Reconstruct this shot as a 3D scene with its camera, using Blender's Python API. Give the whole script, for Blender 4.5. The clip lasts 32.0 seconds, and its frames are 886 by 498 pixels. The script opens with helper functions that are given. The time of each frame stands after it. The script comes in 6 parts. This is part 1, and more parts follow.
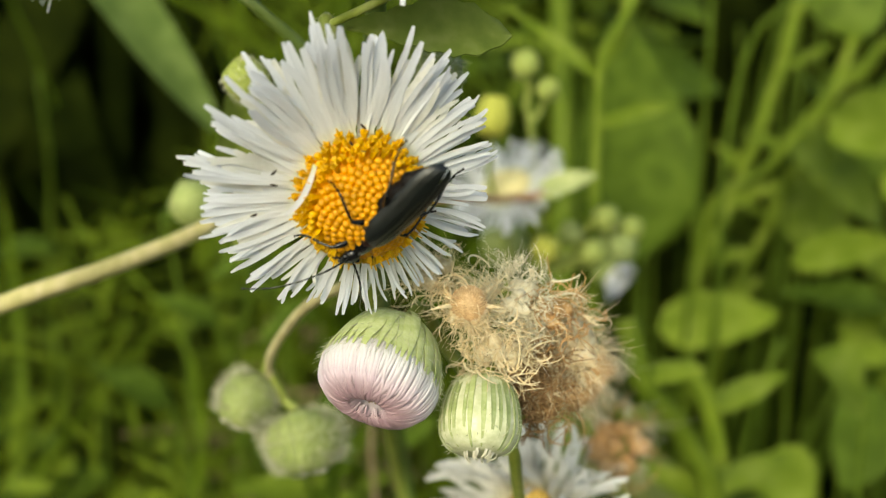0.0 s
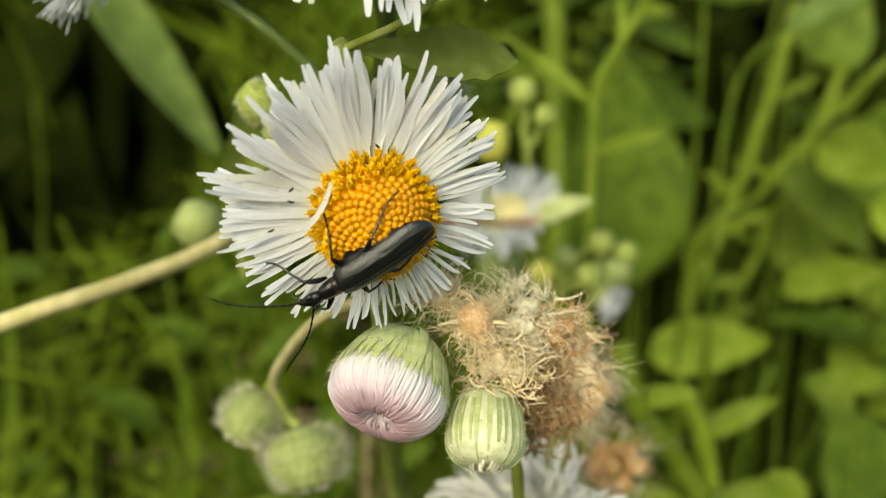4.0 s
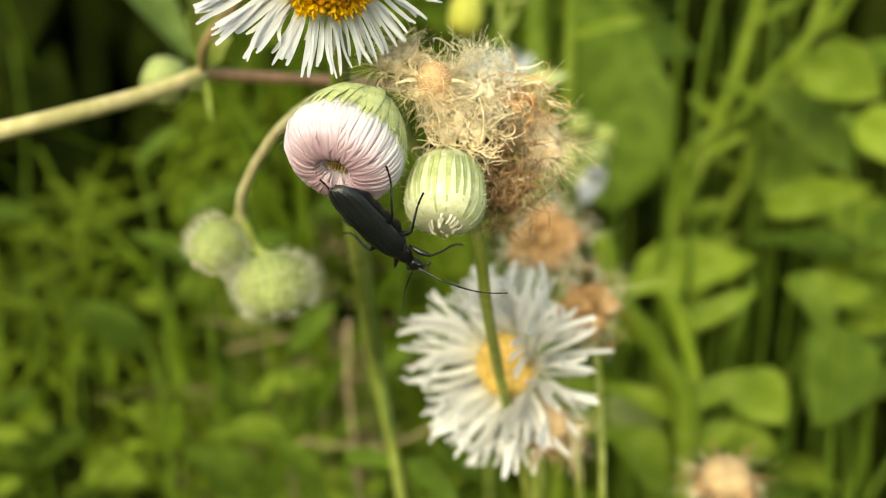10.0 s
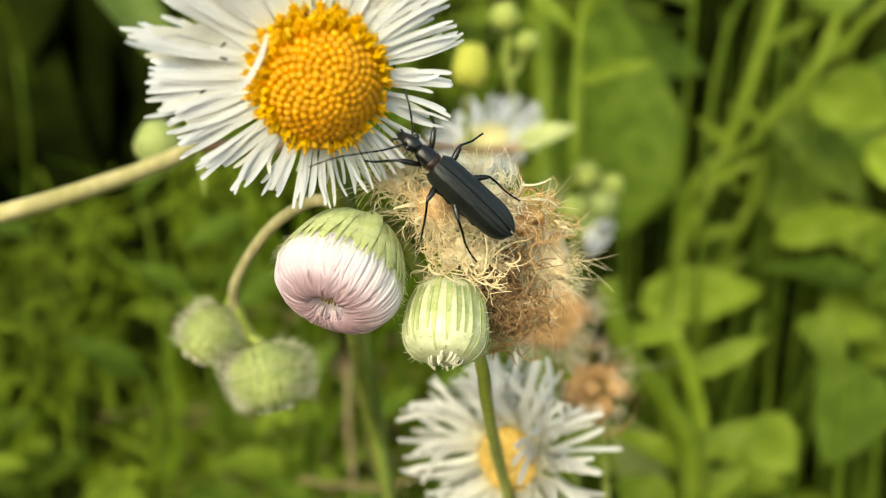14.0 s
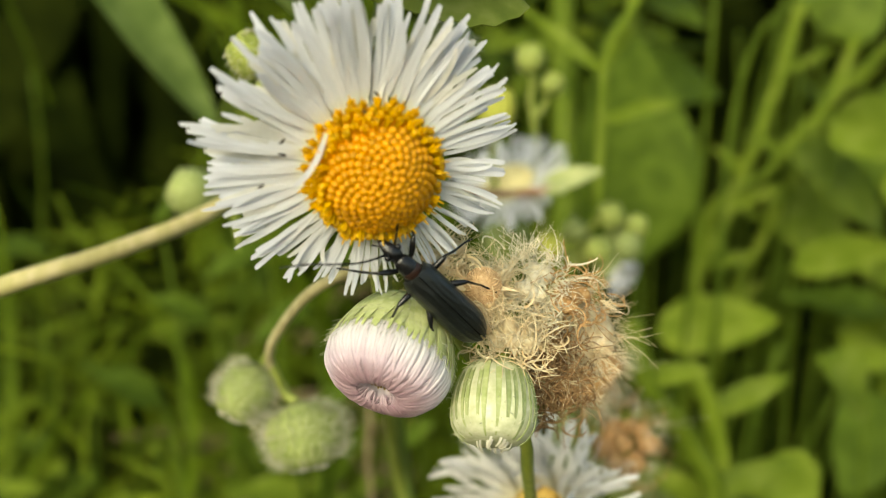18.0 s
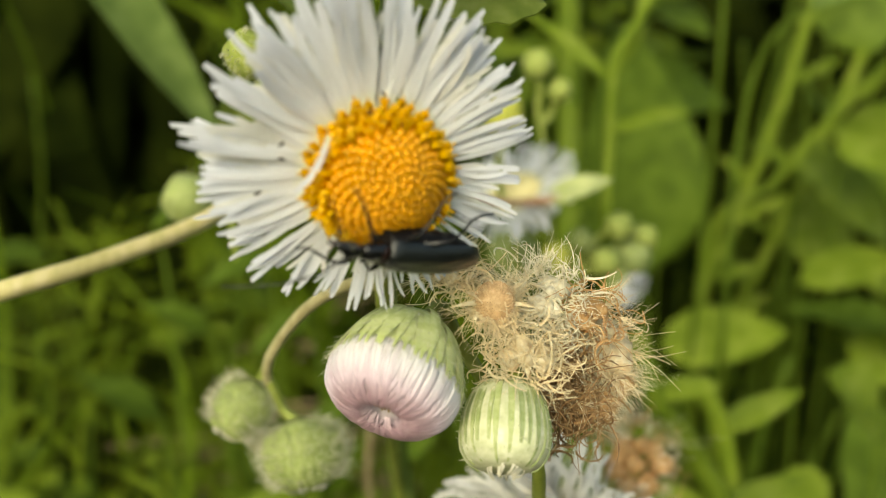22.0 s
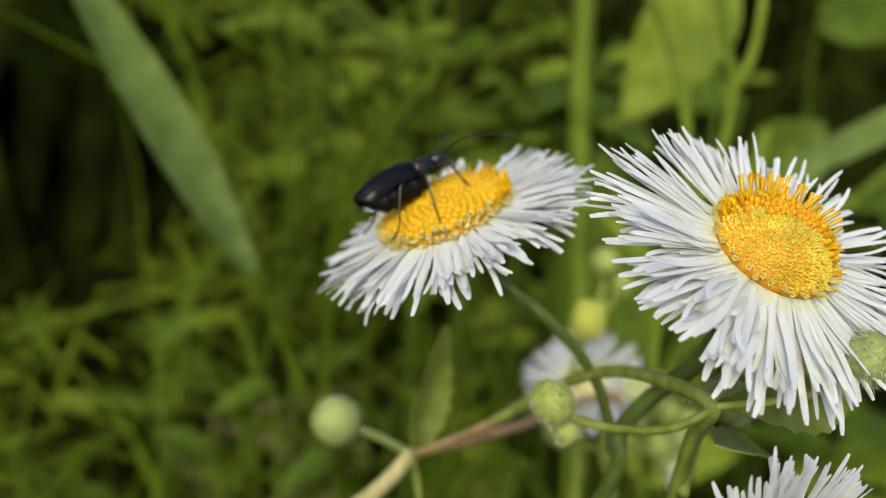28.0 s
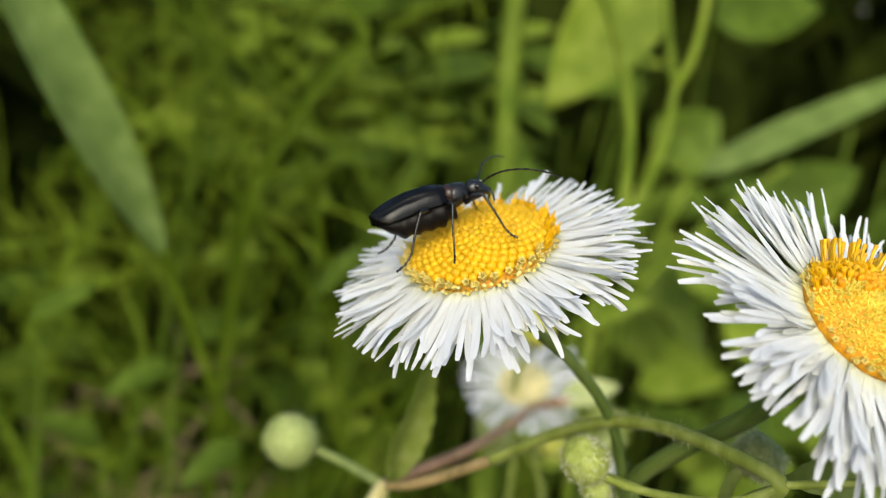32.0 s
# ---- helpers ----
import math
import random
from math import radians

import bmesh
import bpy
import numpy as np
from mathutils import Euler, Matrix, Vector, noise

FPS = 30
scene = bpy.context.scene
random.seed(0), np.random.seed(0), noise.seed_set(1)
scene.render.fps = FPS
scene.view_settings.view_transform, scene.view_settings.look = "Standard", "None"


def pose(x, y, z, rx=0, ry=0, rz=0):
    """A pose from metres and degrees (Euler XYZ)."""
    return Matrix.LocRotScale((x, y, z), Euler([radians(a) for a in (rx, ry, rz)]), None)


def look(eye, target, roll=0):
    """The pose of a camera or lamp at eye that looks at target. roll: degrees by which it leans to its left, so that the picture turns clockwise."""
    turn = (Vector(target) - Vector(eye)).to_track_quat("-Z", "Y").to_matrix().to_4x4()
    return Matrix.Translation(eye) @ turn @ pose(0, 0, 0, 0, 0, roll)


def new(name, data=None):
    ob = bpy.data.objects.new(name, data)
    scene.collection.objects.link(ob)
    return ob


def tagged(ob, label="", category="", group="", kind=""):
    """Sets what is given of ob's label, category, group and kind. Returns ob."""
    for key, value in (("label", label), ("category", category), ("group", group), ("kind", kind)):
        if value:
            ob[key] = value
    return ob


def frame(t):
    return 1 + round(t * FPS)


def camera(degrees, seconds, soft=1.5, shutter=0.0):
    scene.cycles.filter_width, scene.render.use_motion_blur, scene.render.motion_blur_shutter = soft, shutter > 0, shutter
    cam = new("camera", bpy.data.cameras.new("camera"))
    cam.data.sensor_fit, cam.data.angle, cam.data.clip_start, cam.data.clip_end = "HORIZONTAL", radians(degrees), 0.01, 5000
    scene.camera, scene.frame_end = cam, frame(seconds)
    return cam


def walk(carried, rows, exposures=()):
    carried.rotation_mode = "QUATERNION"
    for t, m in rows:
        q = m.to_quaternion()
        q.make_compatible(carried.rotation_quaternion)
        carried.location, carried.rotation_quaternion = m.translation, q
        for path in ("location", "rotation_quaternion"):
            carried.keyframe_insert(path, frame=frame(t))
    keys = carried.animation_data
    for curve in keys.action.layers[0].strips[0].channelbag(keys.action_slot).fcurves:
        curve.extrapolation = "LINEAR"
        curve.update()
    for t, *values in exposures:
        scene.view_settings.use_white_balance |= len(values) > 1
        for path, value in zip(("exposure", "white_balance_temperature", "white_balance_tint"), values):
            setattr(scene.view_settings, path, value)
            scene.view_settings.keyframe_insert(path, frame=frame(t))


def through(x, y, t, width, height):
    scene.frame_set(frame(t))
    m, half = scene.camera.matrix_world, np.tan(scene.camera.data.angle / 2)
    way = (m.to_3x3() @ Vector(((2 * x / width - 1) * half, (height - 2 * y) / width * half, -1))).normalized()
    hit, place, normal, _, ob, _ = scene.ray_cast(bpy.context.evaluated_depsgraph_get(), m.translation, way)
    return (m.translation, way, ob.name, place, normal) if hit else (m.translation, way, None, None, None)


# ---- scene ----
cam = camera(54.1, 32.0, 1.1)
cam.data.dof.use_dof = True
cam.data.dof.focus_distance = 0.0516
cam.data.dof.aperture_fstop = 28.0
PATH = [
    (0, pose(0.00002, 0.00001, 0.50001, 70.00, 0.00, -0.00)),
    (0.5, pose(0.00062, 0.00052, 0.49833, 70.22, -0.13, -0.08)),
    (1, pose(-0.00017, 0.00054, 0.49823, 70.43, -0.34, -0.25)),
    (1.5, pose(0.00086, -0.00014, 0.49926, 70.43, -0.67, 0.20)),
    (2, pose(-0.00011, -0.00017, 0.50001, 70.69, -0.65, -0.35)),
    (2.5, pose(-0.00061, -0.00070, 0.50043, 71.22, -0.63, -0.42)),
    (4.5, pose(-0.00179, -0.00184, 0.49933, 71.91, -0.67, -0.60)),
    (5, pose(-0.00282, -0.00103, 0.49809, 72.03, -0.90, -0.99)),
    (5.5, pose(-0.00273, -0.00144, 0.49788, 71.83, -0.93, -0.97)),
    (6, pose(-0.00266, -0.00149, 0.49796, 71.43, -1.11, -0.97)),
    (6.5, pose(-0.00248, -0.00178, 0.49672, 71.59, -1.15, -1.16)),
    (7, pose(-0.00060, -0.00207, 0.49602, 71.27, -1.05, -0.72)),
    (7.5, pose(0.00015, -0.00195, 0.49481, 71.28, -0.69, -0.63)),
    (8, pose(-0.00124, -0.00196, 0.49436, 70.87, -0.82, -1.11)),
    (8.5, pose(-0.00098, -0.00359, 0.49273, 70.87, -0.52, -1.20)),
    (9, pose(-0.00014, -0.00392, 0.49069, 70.65, -0.24, -1.09)),
    (9.5, pose(0.00081, -0.00460, 0.48867, 70.28, -0.40, -1.07)),
    (10, pose(0.00101, -0.00558, 0.48666, 70.23, -0.22, -1.23)),
    (10.5, pose(0.00093, -0.00462, 0.48557, 69.88, -0.23, -1.52)),
    (11, pose(0.00261, -0.00297, 0.48530, 69.53, -0.11, -1.15)),
    (11.5, pose(0.00271, -0.00255, 0.48575, 69.30, -0.21, -1.22)),
    (12, pose(0.00259, -0.00241, 0.48623, 69.41, -0.33, -1.33)),
    (12.5, pose(0.00338, -0.00212, 0.48855, 69.30, -0.10, -1.18)),
    (13, pose(0.00238, -0.00162, 0.49094, 69.37, -0.16, -1.14)),
    (13.5, pose(0.00132, -0.00075, 0.49279, 69.48, -0.39, -1.07)),
    (14, pose(0.00136, 0.00028, 0.49348, 69.86, -0.47, -0.80)),
    (14.5, pose(-0.00023, 0.00171, 0.49564, 69.74, -0.71, -0.82)),
    (15, pose(-0.00066, 0.00198, 0.49610, 70.12, -0.48, -0.63)),
    (15.5, pose(-0.00133, 0.00148, 0.49646, 70.32, -0.57, -0.80)),
    (17.5, pose(-0.00162, 0.00198, 0.49737, 70.38, -0.79, -0.52)),
    (18, pose(-0.00119, 0.00169, 0.49757, 70.54, -0.60, -0.28)),
    (18.5, pose(-0.00137, 0.00196, 0.49697, 70.74, -0.64, -0.38)),
    (19, pose(-0.00181, 0.00149, 0.49715, 70.71, -0.81, -0.52)),
    (19.5, pose(-0.00121, 0.00130, 0.49729, 70.68, -0.67, -0.22)),
    (20, pose(-0.00131, 0.00228, 0.49710, 70.72, -0.53, -0.28)),
    (20.5, pose(-0.00139, 0.00257, 0.49728, 70.65, -0.48, -0.31)),
    (21, pose(-0.00141, 0.00255, 0.49666, 70.98, -0.37, -0.29)),
    (21.5, pose(-0.00122, 0.00438, 0.49626, 70.96, -0.69, -0.12)),
    (22, pose(-0.00167, 0.00489, 0.49665, 71.10, -0.98, -0.12)),
    (22.5, pose(-0.00391, 0.00735, 0.49586, 71.83, -0.92, -0.82)),
    (23, pose(-0.00599, 0.00821, 0.49769, 72.05, -1.13, -1.21)),
    (23.5, pose(-0.00574, 0.00851, 0.49966, 71.92, -1.81, -0.77)),
    (24, pose(-0.00873, 0.00369, 0.50559, 71.50, -2.31, -0.64)),
    (24.5, pose(-0.01007, 0.00292, 0.50863, 71.34, -2.73, -0.23)),
    (25, pose(-0.01038, 0.00488, 0.51173, 70.94, -2.63, 0.35)),
    (25.5, pose(-0.01311, 0.00795, 0.51438, 70.40, -4.07, 0.40)),
    (26, pose(-0.01581, 0.00779, 0.51660, 70.21, -3.96, -0.73)),
    (26.5, pose(-0.01845, 0.00954, 0.51662, 70.88, -4.45, -1.30)),
    (28.5, pose(-0.03719, 0.00594, 0.51894, 74.14, -6.78, -9.38)),
    (29, pose(-0.04067, 0.00692, 0.52002, 73.89, -7.27, -10.72)),
    (29.5, pose(-0.04383, 0.00929, 0.51928, 74.06, -7.93, -12.16)),
    (30, pose(-0.04148, 0.01370, 0.52158, 73.09, -8.28, -12.37)),
    (30.5, pose(-0.04272, 0.01764, 0.52008, 72.48, -9.24, -13.25)),
    (31, pose(-0.04259, 0.01797, 0.51892, 72.35, -10.06, -13.88)),
    (31.5, pose(-0.04360, 0.01796, 0.51839, 72.21, -11.10, -14.85)),
    (32, pose(-0.04345, 0.01712, 0.51947, 72.01, -11.70, -15.47)),
]
walk(cam, PATH, [(0, 0.67, 7500, -5), (7, 0.72, 7900, -5), (9, 0.83, 7900, -5), (10, 1.06, 7900, -5), (11, 1.2, 7900, -5), (12.2, 1.1, 7900, -5), (13, 1.0, 7900, -5), (14, 1.0, 7900, -5), (15.2, 0.72, 7900, -5), (22, 0.67, 7900, -5), (24.2, 0.82, 7500, -5), (25.5, 0.16, 7300, -2), (28.5, 0.46, 6850, 2), (30, 0.58, 6850, 2), (32, 0.66, 6850, 2)])

# ---- places ----
# The plan is in centimetres: x to the right, y away along the sight line, z square to both; that line dips 20 degrees.
U = 0.01
DIP = Matrix.Rotation(radians(-20), 4, "X")
EYE = 0.5


def W(p):
    v = DIP @ (Vector(p) * U)
    return Vector((v.x, v.y, v.z + EYE))


def WD(d):
    return (DIP.to_3x3() @ Vector(d)).normalized()


def WM(p, up, side=(1, 0, 0)):
    """World pose at plan point p, its z along plan direction up, its x near plan direction side."""
    z = WD(up)
    x = WD(side)
    x = (x - z * x.dot(z)).normalized()
    y = z.cross(x)
    m = Matrix((x, y, z)).transposed().to_4x4()
    m.translation = W(p)
    return m


# ---- light ----
world = bpy.data.worlds.new("sky")
scene.world = world
world.use_nodes = True
wn = world.node_tree.nodes
sky = wn.new("ShaderNodeTexSky")
sky.sky_type = "NISHITA"
sky.sun_disc = False
sky.sun_elevation = radians(38)
sky.sun_rotation = radians(-155)
sky.dust_density = 3.0
sky.air_density = 1.0
wn["Background"].inputs["Strength"].default_value = 0.15
world.node_tree.links.new(sky.outputs[0], wn["Background"].inputs["Color"])
sun_data = bpy.data.lights.new("sun", "SUN")
sun_data.energy = 1.5
sun_data.angle = radians(40)
sun_data.color = (1.0, 0.97, 0.91)
sun = new("sun", sun_data)
sun.matrix_world = look((-2.0, -4.2, 4.0), (0, 0.1, 0.4))

# ---- materials ----


def mat(name, build):
    m = bpy.data.materials.new(name)
    m.use_nodes = True
    nt = m.node_tree
    b = nt.nodes["Principled BSDF"]
    build(nt, b)
    return m


def node(nt, kind, **inputs):
    n = nt.nodes.new(kind)
    for k, v in inputs.items():
        n.inputs[k.replace("_", " ")].default_value = v
    return n


def ramp(nt, fac, stops):
    r = nt.nodes.new("ShaderNodeValToRGB")
    el = r.color_ramp.elements
    while len(el) < len(stops):
        el.new(0.5)
    for e, (p, c) in zip(el, stops):
        e.position, e.color = p, (*c, 1)
    nt.links.new(fac, r.inputs[0])
    return r


def mixc(nt, fac, a, b, mode="MIX"):
    n = nt.nodes.new("ShaderNodeMix")
    n.data_type = "RGBA"
    n.blend_type = mode
    for s, v in ((n.inputs[0], fac), (n.inputs[6], a), (n.inputs[7], b)):
        if isinstance(v, (int, float)):
            s.default_value = v
        elif isinstance(v, tuple):
            s.default_value = (*v, 1)
        else:
            nt.links.new(v, s)
    return n.outputs[2]


def texture(nt, scale, detail=4.0, stretch=(1, 1, 1), coords="Object"):
    co = nt.nodes.new("ShaderNodeTexCoord")
    mp = nt.nodes.new("ShaderNodeMapping")
    mp.inputs["Scale"].default_value = stretch
    nt.links.new(co.outputs[coords], mp.inputs[0])
    n = nt.nodes.new("ShaderNodeTexNoise")
    n.inputs["Scale"].default_value = scale
    n.inputs["Detail"].default_value = detail
    nt.links.new(mp.outputs[0], n.inputs["Vector"])
    return n


def bump(nt, b, height, strength, distance):
    n = nt.nodes.new("ShaderNodeBump")
    n.inputs["Strength"].default_value = strength
    n.inputs["Distance"].default_value = distance
    nt.links.new(height, n.inputs["Height"])
    nt.links.new(n.outputs[0], b.inputs["Normal"])


def plant_mat(name, dark, mid, light, scale=400.0, rough=0.55, through=0.25, stretch=(1, 1, 1), rnd=0.35, bumps=0.3, island=False, gloss=0.3):
    """A leafy or petal surface: mottled colour, a per-piece shift, fine relief and light shining through."""

    def build(nt, b):
        n1 = texture(nt, scale, 5, stretch)
        n2 = texture(nt, scale * 0.18, 3)
        r = ramp(nt, n1.outputs["Fac"], ((0.3, dark), (0.52, mid), (0.72, light)))
        r2 = ramp(nt, n2.outputs["Fac"], ((0.35, (0.72, 0.72, 0.66)), (0.65, (1.12, 1.1, 1.05))))
        c = mixc(nt, 0.8, r.outputs[0], r2.outputs[0], "MULTIPLY")
        if island:
            rn = nt.nodes.new("ShaderNodeNewGeometry").outputs["Random Per Island"]
        else:
            rn = nt.nodes.new("ShaderNodeObjectInfo").outputs["Random"]
        r3 = ramp(nt, rn, ((0.0, (1 - rnd, 1 - rnd * 0.9, 1 - rnd)), (1.0, (1 + rnd * 0.6, 1 + rnd * 0.5, 1 + rnd * 0.4))))
        c = mixc(nt, 1.0, c, r3.outputs[0], "MULTIPLY")
        nt.links.new(c, b.inputs["Base Color"])
        b.inputs["Roughness"].default_value = rough
        b.inputs["Specular IOR Level"].default_value = gloss
        if bumps:
            bump(nt, b, n1.outputs["Fac"], bumps, 0.15 / scale)
        if through:
            tr = nt.nodes.new("ShaderNodeBsdfTranslucent")
            nt.links.new(c, tr.inputs["Color"])
            mx = nt.nodes.new("ShaderNodeMixShader")
            mx.inputs[0].default_value = through
            nt.links.new(b.outputs[0], mx.inputs[1])
            nt.links.new(tr.outputs[0], mx.inputs[2])
            nt.links.new(mx.outputs[0], nt.nodes["Material Output"].inputs[0])

    return mat(name, build)


def tip_mat(name, stops, scale, rough=0.5, through=0.2, length=1.0, axis=0, rnd=0.1):
    """Colour that runs along the piece from base to tip, with streaks."""

    def build(nt, b):
        co = nt.nodes.new("ShaderNodeTexCoord")
        sp = nt.nodes.new("ShaderNodeSeparateXYZ")
        nt.links.new(co.outputs["Object"], sp.inputs[0])
        dv = nt.nodes.new("ShaderNodeMath")
        dv.operation = "DIVIDE"
        nt.links.new(sp.outputs[axis], dv.inputs[0])
        dv.inputs[1].default_value = length
        r = ramp(nt, dv.outputs[0], stops)
        n1 = texture(nt, scale, 4, (0.12, 1, 1) if axis == 0 else (1, 1, 0.12))
        r1 = ramp(nt, n1.outputs["Fac"], ((0.3, (0.9, 0.9, 0.9)), (0.7, (1.03, 1.03, 1.03))))
        c = mixc(nt, 1.0, r.outputs[0], r1.outputs[0], "MULTIPLY")
        rn = nt.nodes.new("ShaderNodeObjectInfo").outputs["Random"]
        r3 = ramp(nt, rn, ((0.0, (1 - rnd, 1 - rnd, 1 - rnd)), (1.0, (1 + rnd * 0.5, 1 + rnd * 0.5, 1 + rnd * 0.5))))
        c = mixc(nt, 1.0, c, r3.outputs[0], "MULTIPLY")
        nt.links.new(c, b.inputs["Base Color"])
        b.inputs["Roughness"].default_value = rough
        b.inputs["Specular IOR Level"].default_value = 0.3
        bump(nt, b, n1.outputs["Fac"], 0.25, 0.1 / scale)
        tr = nt.nodes.new("ShaderNodeBsdfTranslucent")
        nt.links.new(c, tr.inputs["Color"])
        mx = nt.nodes.new("ShaderNodeMixShader")
        mx.inputs[0].default_value = through
        nt.links.new(b.outputs[0], mx.inputs[1])
        nt.links.new(tr.outputs[0], mx.inputs[2])
        nt.links.new(mx.outputs[0], nt.nodes["Material Output"].inputs[0])

    return mat(name, build)


def horn(nt, b, base=(0.006, 0.006, 0.007), rough=0.32, grain=9000.0, gloss=0.34, relief=0.5):
    n1 = texture(nt, grain, 3)
    n2 = texture(nt, 900, 2)
    r = ramp(nt, n2.outputs["Fac"], ((0.3, base), (0.8, tuple(v * 2.2 for v in base))))
    nt.links.new(r.outputs[0], b.inputs["Base Color"])
    b.inputs["Roughness"].default_value = rough
    b.inputs["Specular IOR Level"].default_value = gloss
    bump(nt, b, n1.outputs["Fac"], relief, 0.3 / grain)


PETAL = tip_mat("white_petal", ((0.0, (0.85, 0.86, 0.64)), (0.2, (0.835, 0.845, 0.845)), (1.0, (0.835, 0.85, 0.895))), 2500, 0.6, 0.5, 0.0062, rnd=0.03)
INNER_PETAL = plant_mat("inner_white_petal", (0.78, 0.79, 0.77), (0.82, 0.825, 0.825), (0.84, 0.845, 0.86), 2500, 0.6, 0.45, rnd=0.03, island=True, bumps=0.1)
OLD_PETAL = tip_mat("cream_petal", ((0.0, (0.78, 0.73, 0.5)), (0.3, (0.84, 0.83, 0.78)), (1.0, (0.86, 0.86, 0.86))), 2500, 0.6, 0.5, 0.007)
FLORET = plant_mat("yellow_floret", (0.74, 0.37, 0.007), (0.84, 0.49, 0.011), (0.89, 0.6, 0.027), 3000, 0.45, 0.15, rnd=0.22)
FLORET_BUD = plant_mat("closed_floret", (0.62, 0.25, 0.006), (0.74, 0.34, 0.008), (0.81, 0.45, 0.016), 4000, 0.45, 0.12, rnd=0.2)
BRIGHT_FLORET = plant_mat("bright_yellow_floret", (0.72, 0.38, 0.008), (0.82, 0.48, 0.013), (0.87, 0.58, 0.028), 3000, 0.45, 0.15, rnd=0.15)
FLORET_PALE = plant_mat("pale_floret", (0.62, 0.46, 0.045), (0.74, 0.58, 0.075), (0.82, 0.68, 0.14), 3000, 0.5, 0.15, rnd=0.2)
# darker orange puts the shade between florets into the ground colour
DISC = plant_mat("disc_ground", (0.5, 0.2, 0.006), (0.62, 0.28, 0.008), (0.7, 0.36, 0.02), 4000, 0.6, 0.0)
STALK = plant_mat("green_stalk", (0.17, 0.21, 0.03), (0.25, 0.3, 0.06), (0.34, 0.38, 0.12), 900, 0.5, 0.05, (1, 1, 0.15), 0.15)
PALE_STALK = plant_mat("pale_stalk", (0.46, 0.42, 0.17), (0.58, 0.51, 0.25), (0.68, 0.59, 0.34), 900, 0.5, 0.05, (1, 1, 0.2), 0.1)
DARK_STALK = plant_mat("dark_stalk", (0.07, 0.115, 0.022), (0.12, 0.175, 0.04), (0.19, 0.25, 0.075), 900, 0.45, 0.05, (1, 1, 0.15), 0.15)
TAN_STALK = plant_mat("tan_stalk", (0.27, 0.24, 0.12), (0.37, 0.33, 0.18), (0.46, 0.42, 0.25), 900, 0.5, 0.05, (1, 1, 0.2), 0.1)
RED_STALK = plant_mat("reddish_stalk", (0.3, 0.16, 0.1), (0.42, 0.24, 0.15), (0.46, 0.34, 0.2), 900, 0.5, 0.05, (1, 1, 0.2), 0.1)
STEM = plant_mat("ribbed_stem", (0.13, 0.165, 0.022), (0.19, 0.225, 0.04), (0.26, 0.28, 0.075), 900, 0.5, 0.05, (1, 1, 0.15), 0.1)
BROWN_STALK = plant_mat("brownish_stalk", (0.16, 0.12, 0.05), (0.24, 0.17, 0.08), (0.32, 0.25, 0.12), 900, 0.5, 0.05, (1, 1, 0.2), 0.1)
CUP = plant_mat("green_cup", (0.2, 0.27, 0.07), (0.32, 0.38, 0.13), (0.44, 0.48, 0.24), 1800, 0.55, 0.12, rnd=0.2)
CUP_PALE = plant_mat("pale_bract", (0.5, 0.54, 0.33), (0.6, 0.63, 0.43), (0.71, 0.73, 0.57), 2200, 0.55, 0.15, rnd=0.16)
STRIPE = plant_mat("bract_stripe", (0.28, 0.35, 0.13), (0.37, 0.43, 0.2), (0.47, 0.51, 0.3), 1800, 0.55, 0.15, rnd=0.2)
DULL = plant_mat("dull_disc", (0.48, 0.31, 0.07), (0.64, 0.45, 0.13), (0.74, 0.57, 0.24), 2500, 0.6, 0.1)
BRACT = plant_mat("green_bract", (0.17, 0.25, 0.05), (0.27, 0.35, 0.1), (0.38, 0.44, 0.18), 1800, 0.5, 0.12, rnd=0.25)
HAIR = plant_mat("pale_hair", (0.5, 0.52, 0.36), (0.62, 0.62, 0.48), (0.75, 0.74, 0.64), 2000, 0.5, 0.3, island=True, bumps=0)
STRAW = plant_mat("straw_bristle", (0.78, 0.62, 0.38), (0.91, 0.8, 0.58), (0.96, 0.9, 0.75), 2600, 0.5, 0.4, rnd=0.07, island=True, bumps=0)
FLUFF = plant_mat("white_fluff", (0.86, 0.78, 0.58), (0.95, 0.9, 0.76), (0.97, 0.94, 0.85), 2600, 0.5, 0.4, rnd=0.05, island=True, bumps=0)
BROWN = plant_mat("brown_withered", (0.24, 0.13, 0.06), (0.42, 0.26, 0.13), (0.6, 0.43, 0.25), 2600, 0.6, 0.35, rnd=0.2, island=True, bumps=0)
RUST = plant_mat("rust_withered", (0.5, 0.27, 0.11), (0.66, 0.41, 0.19), (0.78, 0.56, 0.32), 2600, 0.6, 0.35, rnd=0.15, island=True, bumps=0)
RECEPT = plant_mat("tan_receptacle", (0.4, 0.26, 0.14), (0.54, 0.38, 0.22), (0.66, 0.5, 0.33), 3500, 0.6, 0.0)
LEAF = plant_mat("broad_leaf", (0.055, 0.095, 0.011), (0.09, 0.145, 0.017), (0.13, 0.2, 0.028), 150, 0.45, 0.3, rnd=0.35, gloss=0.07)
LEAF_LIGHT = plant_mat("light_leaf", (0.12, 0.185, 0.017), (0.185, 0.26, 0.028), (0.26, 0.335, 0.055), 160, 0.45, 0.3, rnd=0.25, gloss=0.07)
LEAF_PALE = plant_mat("pale_leaf", (0.26, 0.31, 0.08), (0.35, 0.41, 0.13), (0.45, 0.5, 0.21), 500, 0.5, 0.48, rnd=0.2, gloss=0.2)
LIT_LEAF = plant_mat("lit_leaf", (0.2, 0.27, 0.05), (0.28, 0.35, 0.075), (0.37, 0.43, 0.13), 500, 0.5, 0.4, rnd=0.15, gloss=0.1)
